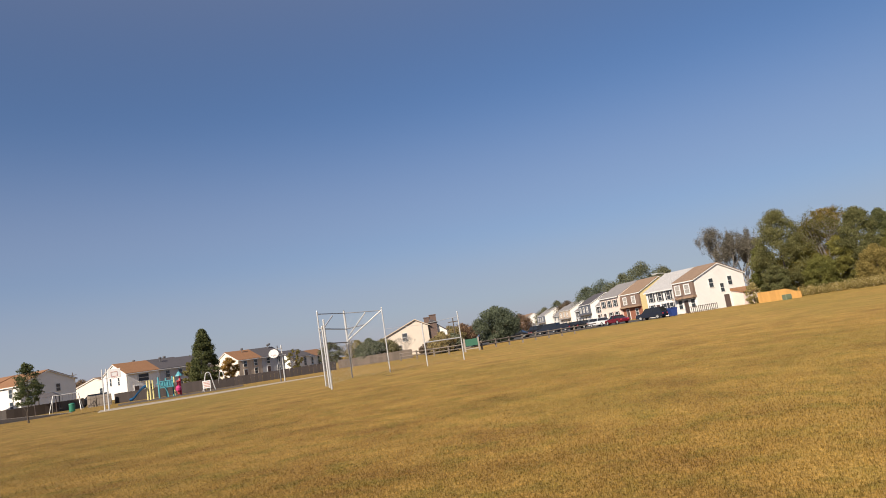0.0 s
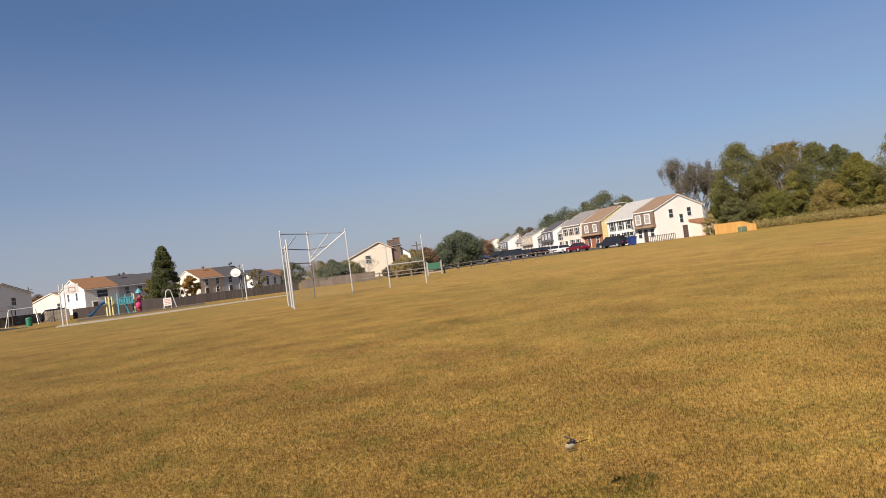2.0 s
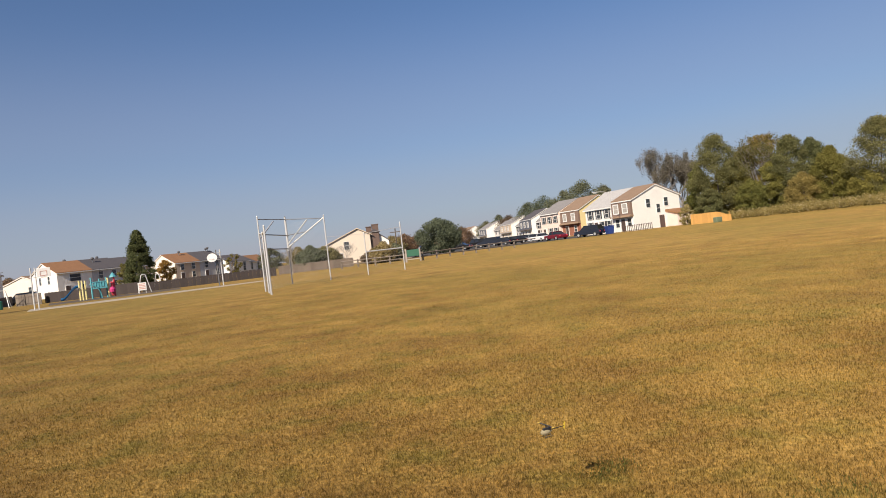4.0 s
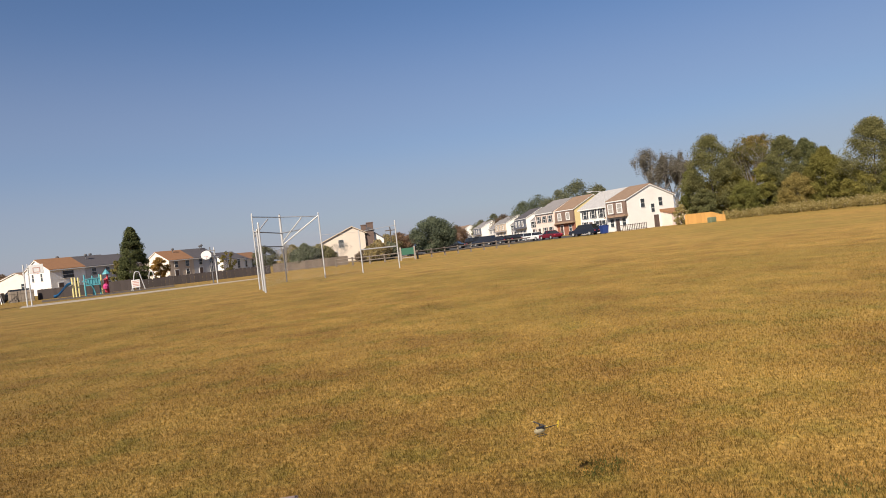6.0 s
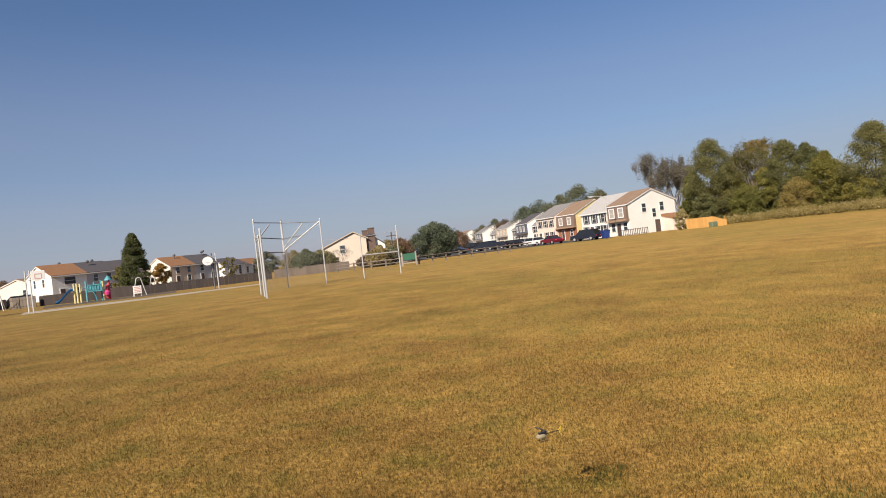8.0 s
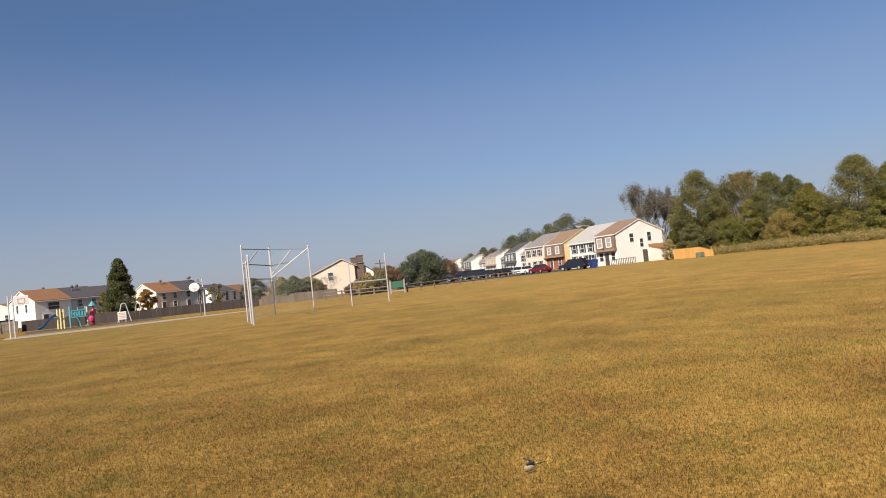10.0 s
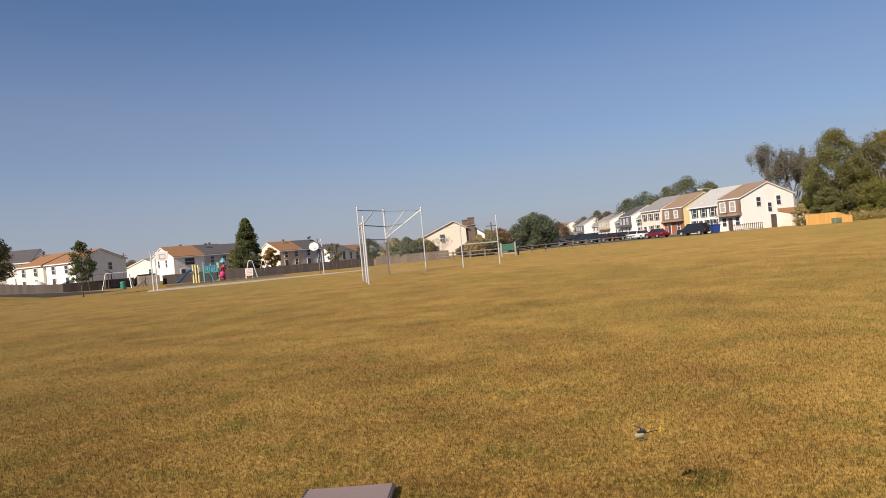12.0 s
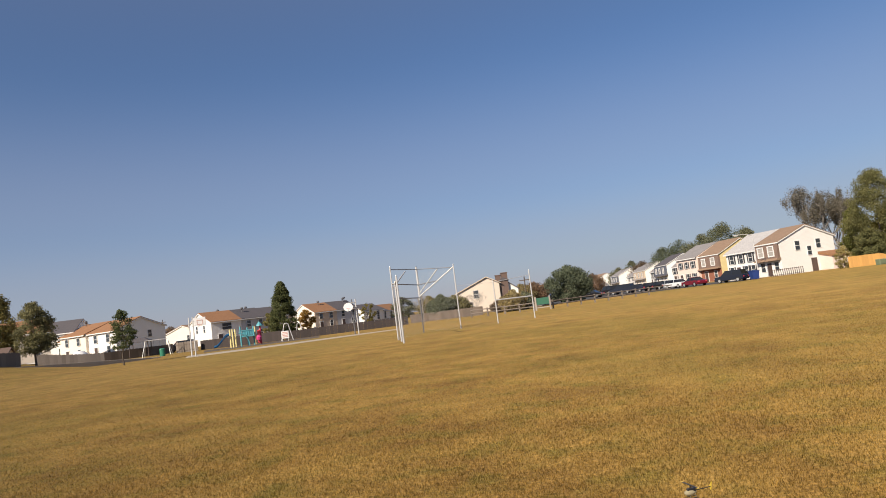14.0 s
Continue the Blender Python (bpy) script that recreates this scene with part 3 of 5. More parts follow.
def build_row():
    a = at(-15.07, 118)
    s1, s2 = run_to(a, 25, -13.5), run_to(a, 25, -11.3)
    row_block(a, 25, [(s1, "white", "brown", "r_tan", dict(MAN, bottom=3, door=1)), (s2 - s1, "white", "white", "r_pale", dict(top=3, bottom=4, shut=True, door=1, edrop=0.7))],
              10.2, 5.3, 7.4, "end townhouses with white gable and brown mansard front",
              side_x1=((3.3, 3.6, 0.85, 1.4), (5.4, 2.6, 0.75, 1.4), (7.2, 3.6, 0.85, 1.4)), gable_mat=M["white"], group="townhouses along the road")
    b = at(-10.85, 150)
    s1, s2, s3 = (run_to(b, 25, v) for v in (-9.35, -7.8, -7.3))
    row_block(b, 25, [(s1, "brick", "brown", "r_tan", dict(MAN)), (s2 - s1, "pink", "pink", "r_grey", dict(top=3, bottom=3, shut=True, fwd=0.6)),
                      (s3 - s2, "brick", "pink", "r_grey", dict(PLAIN, edrop=0.9, drop=0.5))],
              10.5, 5.6, 8.2, "townhouses in brick and pale siding with yellow gable", side_x1=((7.5, 3.4, 0.8, 1.3),), gable_mat=M["yellow"], group="townhouses along the road")
    c = at(-6.85, 200)
    s1, s2 = run_to(c, 10, -5.95), run_to(c, 10, -5.55)
    row_block(c, 10, [(s1, "white", "slate", "r_dark", dict(MAN, top=3, bottom=3)), (s2 - s1, "grey", "grey", "r_grey", dict(PLAIN, edrop=0.6, drop=0.8))],
              10, 5.8, 8.3, "townhouses with slate-blue mansard and white gable", side_x1=((7.5, 3.4, 0.8, 1.3),), gable_mat=M["white"], group="townhouses along the road")
    d = at(-5.15, 246)
    s1, s2 = run_to(d, 10, -4.3), run_to(d, 10, -3.7)
    row_block(d, 10, [(s1, "cream", "tansid", "r_grey", dict(MAN, top=3, bottom=3)), (s2 - s1, "white", "white", "r_grey", dict(PLAIN, edrop=0.6, drop=0.8))],
              10, 5.8, 8.3, "far townhouses with white gable and grey roof", side_x1=((7.5, 3.4, 0.8, 1.3),), gable_mat=M["white"], group="townhouses along the road")
    e = at(-3.05, 292)
    row_block(e, 10, [(run_to(e, 10, -2.45), "cream", "slate", "r_grey", dict(MAN, top=3, bottom=3))],
              10, 5.8, 8.3, "far townhouses with white gable beside the trees", side_x1=((7.5, 3.4, 0.8, 1.3),), gable_mat=M["white"], group="townhouses along the road")
    f = at(-1.3, 335)
    row_block(f, 10, [(run_to(f, 10, -0.35), "pink", "pink", "r_tan", dict(PLAIN))],
              10, 5.8, 8.3, "pale pink townhouses with white gable beyond the parking", side_x1=((7.5, 3.4, 0.8, 1.3),), gable_mat=M["white"], group="townhouses along the road")


build_row()


def saltbox_house():
    """Cream house with an off-centre gable, a broad brick chimney wall and a small white wing."""
    p = at(10.82, 128)
    ob = thing("house", pose(p.x, p.y, 0, 0, 0, 9.5), "cream saltbox house with a brick chimney behind the backstop", "house", "houses round the field")
    b = B()
    prism(b, [(0, -0.3), (9.25, -0.3), (9.25, 4.95), (6.95, 6.2), (0, 3.3)], "y", 0, 9)
    part("wall", b, M["beige"], ob)
    for q in ([(-0.45, 3.12), (-0.45, 3.3), (6.95, 6.4), (6.95, 6.21)], [(6.96, 6.21), (6.96, 6.4), (9.6, 4.98), (9.6, 4.8)]):
        b = B()
        prism(b, q, "y", -0.3, 9.3)
        part("roof", b, M["r_dark"], ob)
    for q in ([(-0.45, 3.14), (-0.45, 3.3), (6.95, 6.4), (6.95, 6.24)], [(6.96, 6.24), (6.96, 6.4), (9.6, 4.98), (9.6, 4.82)]):
        b = B()
        prism(b, q, "y", -0.36, -0.302)
        part("barge_board", b, M["tansid"], ob)
    window(ob, 4.75, 2.6, 0.9, 1.45, -0.02, None, -1)
    b = B()
    box(b, 2.9, 4.0, -0.12, -0.02, 0, 2.1)
    dr = part("door", b, M["trim"], ob, "white door surround")
    b = B()
    box(b, 3.02, 3.88, -0.15, -0.118, 0.02, 2.0)
    part("door_leaf", b, M["door"], dr)
    b = B()
    box(b, 9.3, 11.0, 0.6, 6.0, -0.3, 5.3)
    part("brick_wall", b, M["dbrick"], ob)
    b = B()
    prism(b, [(9.2, 5.25), (10.1, 5.95), (11.3, 5.25)], "y", 0.4, 6.3)
    part("roof", b, M["r_dark"], ob)
    for x, w, h in ((9.3, 0.5, 6.35), (10.5, 0.6, 6.7)):
        b = B()
        box(b, x - w, x + w, 2.2, 3.4, 4.6, h)
        box(b, x - w - 0.08, x + w + 0.08, 2.12, 3.48, h, h + 0.16)
        part("chimney", b, M["dbrick"], ob)
    b = B()
    prism(b, [(11.05, -0.3), (12.75, -0.3), (12.75, 3.5), (11.05, 4.75)], "y", 1.2, 6.0)
    part("wing_wall", b, M["white"], ob)
    b = B()
    prism(b, [(11.02, 4.8), (11.02, 4.98), (13.0, 3.52), (13.0, 3.34)], "y", 0.95, 6.2)
    part("roof", b, M["r_dark"], ob)


def build_left_houses():
    house(at(30.3, 155), 58.3, [(7.2, "white", "white", "r_brown", dict(top=1, bottom=2, ww=2.2, vents=((5.2, 6.2),))),
                                (6.6, "grey", "grey", "r_dark", dict(top=2, bottom=2, vents=((2.2, 3.0), (5.0, 6.0)))),
                                (7.0, "tansid", "tansid", "r_dark", dict(top=2, bottom=2, drop=0.15))],
          9.5, 4.9, 7.1, "attached houses behind the playground, white gable", side_x0=((3.0, 2.8, 0.7, 1.5), (6.3, 2.8, 0.7, 1.5)), gable_mat=M["white"])
    house(at(31.1, 170), 85, [(9, "cream", "cream", "r_tan", dict(top=1, bottom=2))], 10, 3.45, 5.2,
          "low cream house with a sunlit gable", side_x0=((3.4, 1.6, 0.8, 1.2),), gable_mat=M["cream"])
    house(at(22.2, 176), 58, [(7.0, "tansid", "tansid", "r_brown", dict(top=2, bottom=2, vents=((4.0, 3.5),))),
                              (7.2, "grey", "grey", "r_dark", dict(top=2, bottom=2, vents=((5.5, 4.0), (6.8, 5.0))))],
          9.5, 4.6, 6.9, "attached brown-roofed houses behind the court", side_x0=((4.2, 2.8, 0.8, 1.3),), gable_mat=M["cream"])
    house(at(18.2, 200), 62, [(8.0, "white", "white", "r_dark", dict(top=2, bottom=2))], 9.5, 3.6, 5.6,
          "white house with a dark roof beyond the fence", gable_mat=M["white"])
    house(at(17.6, 215), 72, [(9.5, "white", "white", "r_dark", dict(top=3, bottom=3)), (8, "white", "white", "r_brown", dict(top=3, bottom=3))], 9, 3.2, 5.2,
          "low white houses with dark and brown roofs", gable_mat=M["white"])
    saltbox_house()
    for az, d, w, rz in ((44.9, 98, 3.6, 30), (47.6, 97, 3.0, 20)):
        p = at(az, d)
        ob = thing("shed", pose(p.x, p.y, p.z, 0, 0, rz), "garden shed with brown roof behind the fence", "shed", "garden sheds")
        b = B()
        prism(b, [(-1.4, -0.2), (1.4, -0.2), (1.4, 1.4), (0, 2.0), (-1.4, 1.4)], "x", -w / 2, w / 2)
        part("wall", b, M["tansid"], ob)
        for s in (-1, 1):
            b = B()
            prism(b, [(s * 1.65, 1.28), (s * 1.65, 1.4), (0, 2.12), (0, 2.0)], "x", -w / 2 - 0.2, w / 2 + 0.2)
            part("roof", b, M["dbrick"], ob)
    p = at(39.6, 118)
    ob = thing("tarpaulin", Matrix.Translation(p), "white domed tarpaulin cover behind the fence", "tarpaulin")
    b = B()
    turned(b, [(1.35, 0.0), (1.32, 0.9), (1.1, 1.4), (0.7, 1.75), (0.15, 1.9)], 16)
    part("cover", b, M["trim"], ob)
    # houses beyond the lane
    corner = at(37.1, 140) - 24.2 * Vector((0.943, -0.329, 0))
    house((corner.x, corner.y, 0.3), -19.2, [(7.2, "cream", "cream", "r_brown", dict(top=2, bottom=2, drop=0.75, vents=((3.0, 3.5),))),
                                             (8.4, "cream", "cream", "r_brown", dict(top=2, bottom=2, fwd=0.5, vents=((1.5, 4.0),))),
                                             (8.6, "white", "white", "r_brown", dict(top=2, bottom=2))],
          10.5, 4.9, 6.9, "attached cream houses with brown roofs behind a fence", side_x1=((7.0, 3.0, 0.8, 1.3),), gable_mat=M["white"])
    house(at(42.9, 158), 18, [(9.0, "white", "white", "r_dark", dict(top=2, bottom=2))],
          9.5, 5.2, 7.6, "white house with a dark roof behind the lane", side_x1=((4.5, 3.0, 0.8, 1.3),), gable_mat=M["white"])
    house(at(47.5, 132), 44, [(7, "white", "white", "r_dark", dict(top=2, bottom=2)), (7, "cream", "cream", "r_brown", dict(top=2, bottom=2))],
          9.5, 4.6, 6.8, "pale houses half hidden by trees", gable_mat=M["white"])


build_left_houses()


# ---- trees ----
def leaves(rng, centres, radii, per, size, squash=1.0, droop=0.0):
    """Small pointed leaf sprays round clump centres: (n, 3, 3) triangles."""
    out = []
    for c, r in zip(centres, radii):
        u = rng.normal(size=(per, 3))
        u /= np.linalg.norm(u, axis=1)[:, None]
        p = c + u * (r * rng.uniform(0.1, 1.1, per) ** 0.6 * np.where(rng.random(per) < 0.08, 1.25, 1.0))[:, None] * np.array([1, 1, squash])
        nrm = u + rng.normal(scale=0.7, size=(per, 3))
        nrm /= np.linalg.norm(nrm, axis=1)[:, None]
        a = np.cross(nrm, rng.normal(size=(per, 3)))
        a /= np.linalg.norm(a, axis=1)[:, None]
        b = np.cross(nrm, a)
        s = (size * rng.uniform(0.5, 1.3, per))[:, None]
        k = rng.uniform(0.45, 0.8, per)[:, None]
        out.append(np.stack([p - a * s, p + a * s * 0.6 - b * s * k, p + a * s * 0.5 + b * s * k], 1))
    return np.concatenate(out)


def tree(base, height, width, kind, leaf, label, seed, clumps=60, per=110, size=0.2, trunk=0.16, bare=0.15, category="tree", bark="bark", group="", limbs=9):
    """A tapered trunk with limbs, and a crown of leaf sprays gathered in clumps.
    kind sets the crown's outline: cone, round, pine (ragged and tall) or open (sparse, see-through)."""
    rng = np.random.default_rng(seed)
    ob = thing("tree" if category == "tree" else category, Matrix.Translation(base), label, category, group)
    z0, R = height * bare, width / 2
    cs, rs = [], []
    while len(cs) < clumps:
        t = rng.random()
        if kind == "cone":
            rad = R * min(1.0, (1 - t) ** 0.6 * 1.05 + 0.05) * (1.0 if t > 0.12 else 0.8)
        elif kind == "round":
            rad = R * math.sqrt(max(0.02, 1 - (2 * t - 0.9) ** 2 * 0.98))
        elif kind == "pine":
            rad = R * min(1.0, 1.36 * (1 - t) ** 0.52 + 0.05) * (0.85 + 0.35 * min(t, 0.43)) * rng.uniform(0.72, 1.12)
        else:
            rad = R * (0.35 + 0.65 * math.sin(math.pi * min(1, 0.15 + t * 0.75))) * rng.uniform(0.6, 1.15)
        th = rng.uniform(0, 2 * math.pi)
        q = rad * (rng.uniform(0.3, 1.0) ** 0.4)
        cr = {"cone": 0.24, "round": 0.26, "pine": 0.25, "open": 0.17}[kind] * R * rng.uniform(0.7, 1.35)
        q = max(0.0, q - cr * 0.25)
        top = height - cr * 0.8
        cs.append((q * math.cos(th), q * math.sin(th), z0 + (top - z0) * t))
        rs.append(cr)
    cs.append((rng.normal() * 0.1, rng.normal() * 0.1, height - 0.16 * R))
    rs.append(0.16 * R if kind == "cone" else 0.2 * R)
    cs, rs = np.array(cs), np.array(rs)
    v = leaves(rng, cs, rs, per, size, 0.8)
    b = B()
    lean = rng.normal(scale=0.02 * height, size=2)
    last, n = Vector((0, 0, -0.15)), 6
    r0 = trunk
    line = [last]
    for k in range(1, n + 1):
        t = k / n
        nxt = Vector((lean[0] * t * t + rng.normal() * 0.05, lean[1] * t * t + rng.normal() * 0.05, height * 0.9 * t))
        tube(b, last, nxt, r0 * (1.25 if k == 1 else 1) * (1 - 0.14 * (k - 1)), r0 * (1 - 0.14 * k), 7, cap=False)
        last = nxt
        line.append(nxt)
    part("trunk", b, M[bark], ob)
    order = rng.permutation(len(cs))[:limbs if kind != "open" else 2 * limbs]
    for i in order:
        b = B()
        c = Vector(cs[i])
        zz = max(height * 0.12, c.z - 0.7 * math.hypot(c.x, c.y) - 0.3)
        k = min(n - 1, int(zz / (height * 0.9) * n))
        f = zz / (height * 0.9) * n - k
        root = line[k].lerp(line[k + 1], min(1, max(0, f)))
        midp = root.lerp(c, 0.55) + Vector((0, 0, 0.06 * (c - root).length))
        tube(b, root, midp, trunk * 0.38, trunk * 0.22, 5, cap=False)
        tube(b, midp, c, trunk * 0.22, trunk * 0.07, 5, cap=False)
        bmesh.ops.remove_doubles(b, verts=b.verts[:], dist=trunk * 0.01)
        part("limb", b, M[bark], ob)
    scatter_mesh("crown", v.reshape(-1, 3), np.arange(3 * len(v)).reshape(-1, 3), M[leaf], ob)
    return ob


def bare_tree(base, height, width, label, seed, sprays=500, leaf="greyleaf", bark="palebark", depth=6):
    """A tree that has shed most of its leaves: forking upswept branches with a few sprays left at the tips."""
    rng = np.random.default_rng(seed)
    ob = thing("tree", Matrix.Translation(base), label, "tree")
    tips, trunk, boughs = [], B(), []

    def grow(b, p, d, length, r, level):
        q = p + d * length
        tube(b, p, q, r, r * 0.72, 6 if level < 2 else 4, cap=False)
        if level >= depth - 3:
            tips.append(q)
        if level >= depth:
            return
        for k in range(2 if level else 8):
            spread = Vector(rng.normal(size=3)) * (0.42 if level else 0.5)
            spread.z = abs(spread.z) * 0.3
            nd = (d + spread + Vector((0, 0, 0.22 if level else 0.0))).normalized()
            nd = Vector((nd.x * width / height * 1.5, nd.y * width / height * 1.5, nd.z)).normalized()
            child = b
            if level == 0:
                child = B()
                boughs.append(child)
            grow(child, q, nd, length * rng.uniform(0.66, 0.9) * (1.15 if level == 0 else 1), max(r * 0.62, 0.012), level + 1)

    grow(trunk, Vector((0, 0, -0.15)), Vector((0, 0, 1)), height * 0.2, height * 0.016, 0)
    top = max(v.z for v in tips)
    k = height / top
    tips = [Vector((v.x, v.y, v.z * k)) for v in tips]
    part("trunk", trunk, M[bark], ob)
    for b in boughs:
        for v in b.verts:
            v.co.z *= k if v.co.z > height * 0.25 else 1 + (k - 1) * max(0.0, v.co.z) / (height * 0.25)
        part("bough", b, M[bark], ob)
    pick = [tips[i] for i in rng.integers(0, len(tips), max(8, sprays // 12))]
    v = leaves(rng, np.array([tuple(p) for p in pick]), np.full(len(pick), width * 0.045), 12, min(0.13, width * 0.014 + 0.03), 2.6)
    scatter_mesh("crown", v.reshape(-1, 3), np.arange(3 * len(v)).reshape(-1, 3), M[leaf], ob)
    return ob


def build_trees():
    T = tree
    T(at(24.7, 116), 9.4, 5.0, "cone", "evergreen", "tall conical evergreen tree behind the playground", 11, 130, 240, 0.13, 0.18, 0.06)
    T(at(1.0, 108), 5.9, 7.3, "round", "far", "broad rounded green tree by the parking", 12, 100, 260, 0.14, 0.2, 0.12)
    T(at(36.7, 73), 5.4, 2.6, "pine", "evergreen", "young leafy tree with a thin trunk on the lawn", 13, 60, 70, 0.1, 0.07, 0.3)
    T(at(17.9, 94), 3.6, 2.6, "open", "autumn", "small thin tree with turning leaves by the court", 14, 30, 50, 0.1, 0.06, 0.3)
    T(at(22.9, 122), 4.4, 3.2, "round", "orange", "small tree with orange autumn leaves", 15, 40, 80, 0.15, 0.1, 0.2)
    T(at(25.9, 124), 4.6, 2.6, "round", "olive", "olive-green shrub tree beside the evergreen", 16, 36, 80, 0.15, 0.1, 0.1)
    # by the lane
    T(at(49.0, 84), 12.0, 7.6, "pine", "dpine", "tall dark pine beside the lane fence", 17, 110, 247, 0.2, 0.25, 0.12)
    T(at(53.0, 88), 11.5, 8.0, "pine", "dpine", "tall dark pine beside the lane fence", 18, 100, 228, 0.2, 0.25, 0.1)
    T(at(44.9, 120), 11.4, 7.0, "pine", "olive", "leafy tree with yellowing leaves behind the fence", 19, 130, 171, 0.17, 0.18, 0.16)
    T(at(42.35, 94), 7.6, 4.6, "pine", "dull", "slender leafy tree with a dark trunk by the path", 20, 90, 152, 0.13, 0.12, 0.22)
    # wood on the other side
    wood = [(-20.2, 134, 9.5, 5.5, "pine", "leaf"), (-21.6, 128, 14.6, 9.6, "pine", "pine"), (-23.3, 136, 11.5, 6, "round", "olive"), (-22.6, 130, 9.5, 6.5, "round", "leaf"), (-20.9, 126, 5.5, 5.0, "round", "pine"),
            (-24.8, 138, 13.9, 8.6, "open", "autumn"), (-25.3, 128, 8.5, 6.0, "round", "leaf"), (-26.7, 128, 12.4, 7.6, "pine", "pine"),
            (-28.2, 130, 11.6, 7.5, "pine", "pine"), (-29.3, 124, 9.4, 6.5, "round", "leaf"), (-30.2, 128, 7.5, 6.0, "round", "olive"),
            (-32.4, 118, 12.2, 9.4, "pine", "pine"), (-34.6, 116, 10.5, 8.0, "pine", "leaf"), (-36.8, 112, 11.5, 8.0, "pine", "pine"),
            (-39.5, 108, 10.5, 8.5, "pine", "leaf"), (-23.9, 124, 6.0, 5.5, "round", "leaf"), (-27.4, 122, 6.0, 5.5, "round", "olive"),
            (-31.4, 116, 5.0, 5.0, "round", "leaf"), (-33.6, 108, 5.0, 5.0, "round", "leaf"), (-42.5, 108, 12, 9, "pine", "pine")]
    names = {"pine": "tall ragged pine at the edge of the wood", "leaf": "green broadleaf tree at the edge of the wood",
             "olive": "olive-green broadleaf tree in the wood", "autumn": "tall tree with thinning yellow-brown leaves in the wood"}
    for i, (az, d, h, w, k, lf) in enumerate(wood):
        T(at(az, d), h * 1.05, w, k, lf, names[lf], 40 + i, 140 if h > 8 else 70, 300, 0.125, 0.2, 0.03, bark="palebark" if lf == "autumn" else "bark", group="trees of the wood", limbs=18 if lf == "autumn" else 9)
    bare_tree(at(-17.7, 142), 15.0, 9.5, "sparse grey tree losing its leaves behind the end house", 70, 20000, depth=7)
    bare_tree(at(-19.0, 144), 13.6, 7.5, "sparse grey tree losing its leaves behind the end house", 71, 16000, depth=7)
    bare_tree(at(-24.7, 134), 14.2, 10.0, "half-bare pale tree rising from the wood", 72, 9000, "autumn", depth=7)
    bare_tree(at(10.3, 108), 3.4, 2.6, "small bare grey tree against the cream gable", 73, 160)
    bare_tree(at(13.3, 84), 3.6, 2.2, "small bare tree behind the backstop", 74, 120)
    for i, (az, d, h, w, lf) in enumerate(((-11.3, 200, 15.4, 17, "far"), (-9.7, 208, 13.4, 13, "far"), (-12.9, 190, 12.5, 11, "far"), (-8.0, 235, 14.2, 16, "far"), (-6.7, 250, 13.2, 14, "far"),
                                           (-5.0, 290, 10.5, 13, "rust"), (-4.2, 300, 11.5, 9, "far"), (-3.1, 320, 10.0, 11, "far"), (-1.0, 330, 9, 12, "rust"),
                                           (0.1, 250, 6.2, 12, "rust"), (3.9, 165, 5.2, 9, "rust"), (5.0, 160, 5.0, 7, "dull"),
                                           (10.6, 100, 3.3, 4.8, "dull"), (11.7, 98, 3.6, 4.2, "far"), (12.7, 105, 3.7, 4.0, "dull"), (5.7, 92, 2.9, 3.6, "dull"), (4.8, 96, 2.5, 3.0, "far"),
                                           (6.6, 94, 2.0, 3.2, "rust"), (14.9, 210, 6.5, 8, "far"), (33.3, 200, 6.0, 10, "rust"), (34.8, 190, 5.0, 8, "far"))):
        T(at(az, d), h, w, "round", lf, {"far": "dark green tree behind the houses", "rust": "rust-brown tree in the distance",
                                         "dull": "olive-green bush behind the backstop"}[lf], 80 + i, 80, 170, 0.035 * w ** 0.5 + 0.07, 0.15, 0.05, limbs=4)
    bare_tree(at(8.9, 112), 3.9, 3.0, "small bare grey tree against the cream gable", 75, 120)
    T(at(-19.1, 113), 3.3, 2.5, "round", "tallgrass", "pale bushy shrub beside the end house", 111, 60, 90, 0.1, 0.06, 0.02, category="shrub")


build_trees()


def build_tall_grass():
    """The unmown strip in front of the wood."""
    rng = np.random.default_rng(9)
    cs, rs = [], []
    for k in range(260):
        t = rng.random()
        p = at(-22.3 - 20 * t, 119 - 30 * t + rng.uniform(-2, 3))
        r = rng.uniform(0.4, 0.75)
        cs.append((p.x, p.y, r * 0.75 + rng.uniform(0, 0.35)))
        rs.append(r)
    v = leaves(rng, np.array(cs), np.array(rs), 210, 0.11, 1.3)
    ob = scatter_mesh("tall_grass", v.reshape(-1, 3), np.arange(3 * len(v)).reshape(-1, 3), M["tallgrass"])
    tagged(ob, "strip of tall pale seeding grass before the wood", "tall grass", kind="stuff")


build_tall_grass()


def build_far_woods():
    """A low broken line of distant trees closing the horizon."""
    rng = np.random.default_rng(23)
    cs, rs = [], []
    for k in range(420):
        az = rng.uniform(-60, 75)
        p = at(az, rng.uniform(400, 470), 0)
        r = rng.uniform(1.6, 3.4) * (0.8 + 0.4 * math.sin(az * 0.6) ** 2)
        cs.append((p.x, p.y, r * 0.8))
        rs.append(r)
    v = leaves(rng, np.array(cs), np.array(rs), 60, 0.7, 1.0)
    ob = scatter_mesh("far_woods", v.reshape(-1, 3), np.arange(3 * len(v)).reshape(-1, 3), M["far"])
    tagged(ob, "low line of distant green trees on the horizon", "woods", kind="stuff")


build_far_woods()


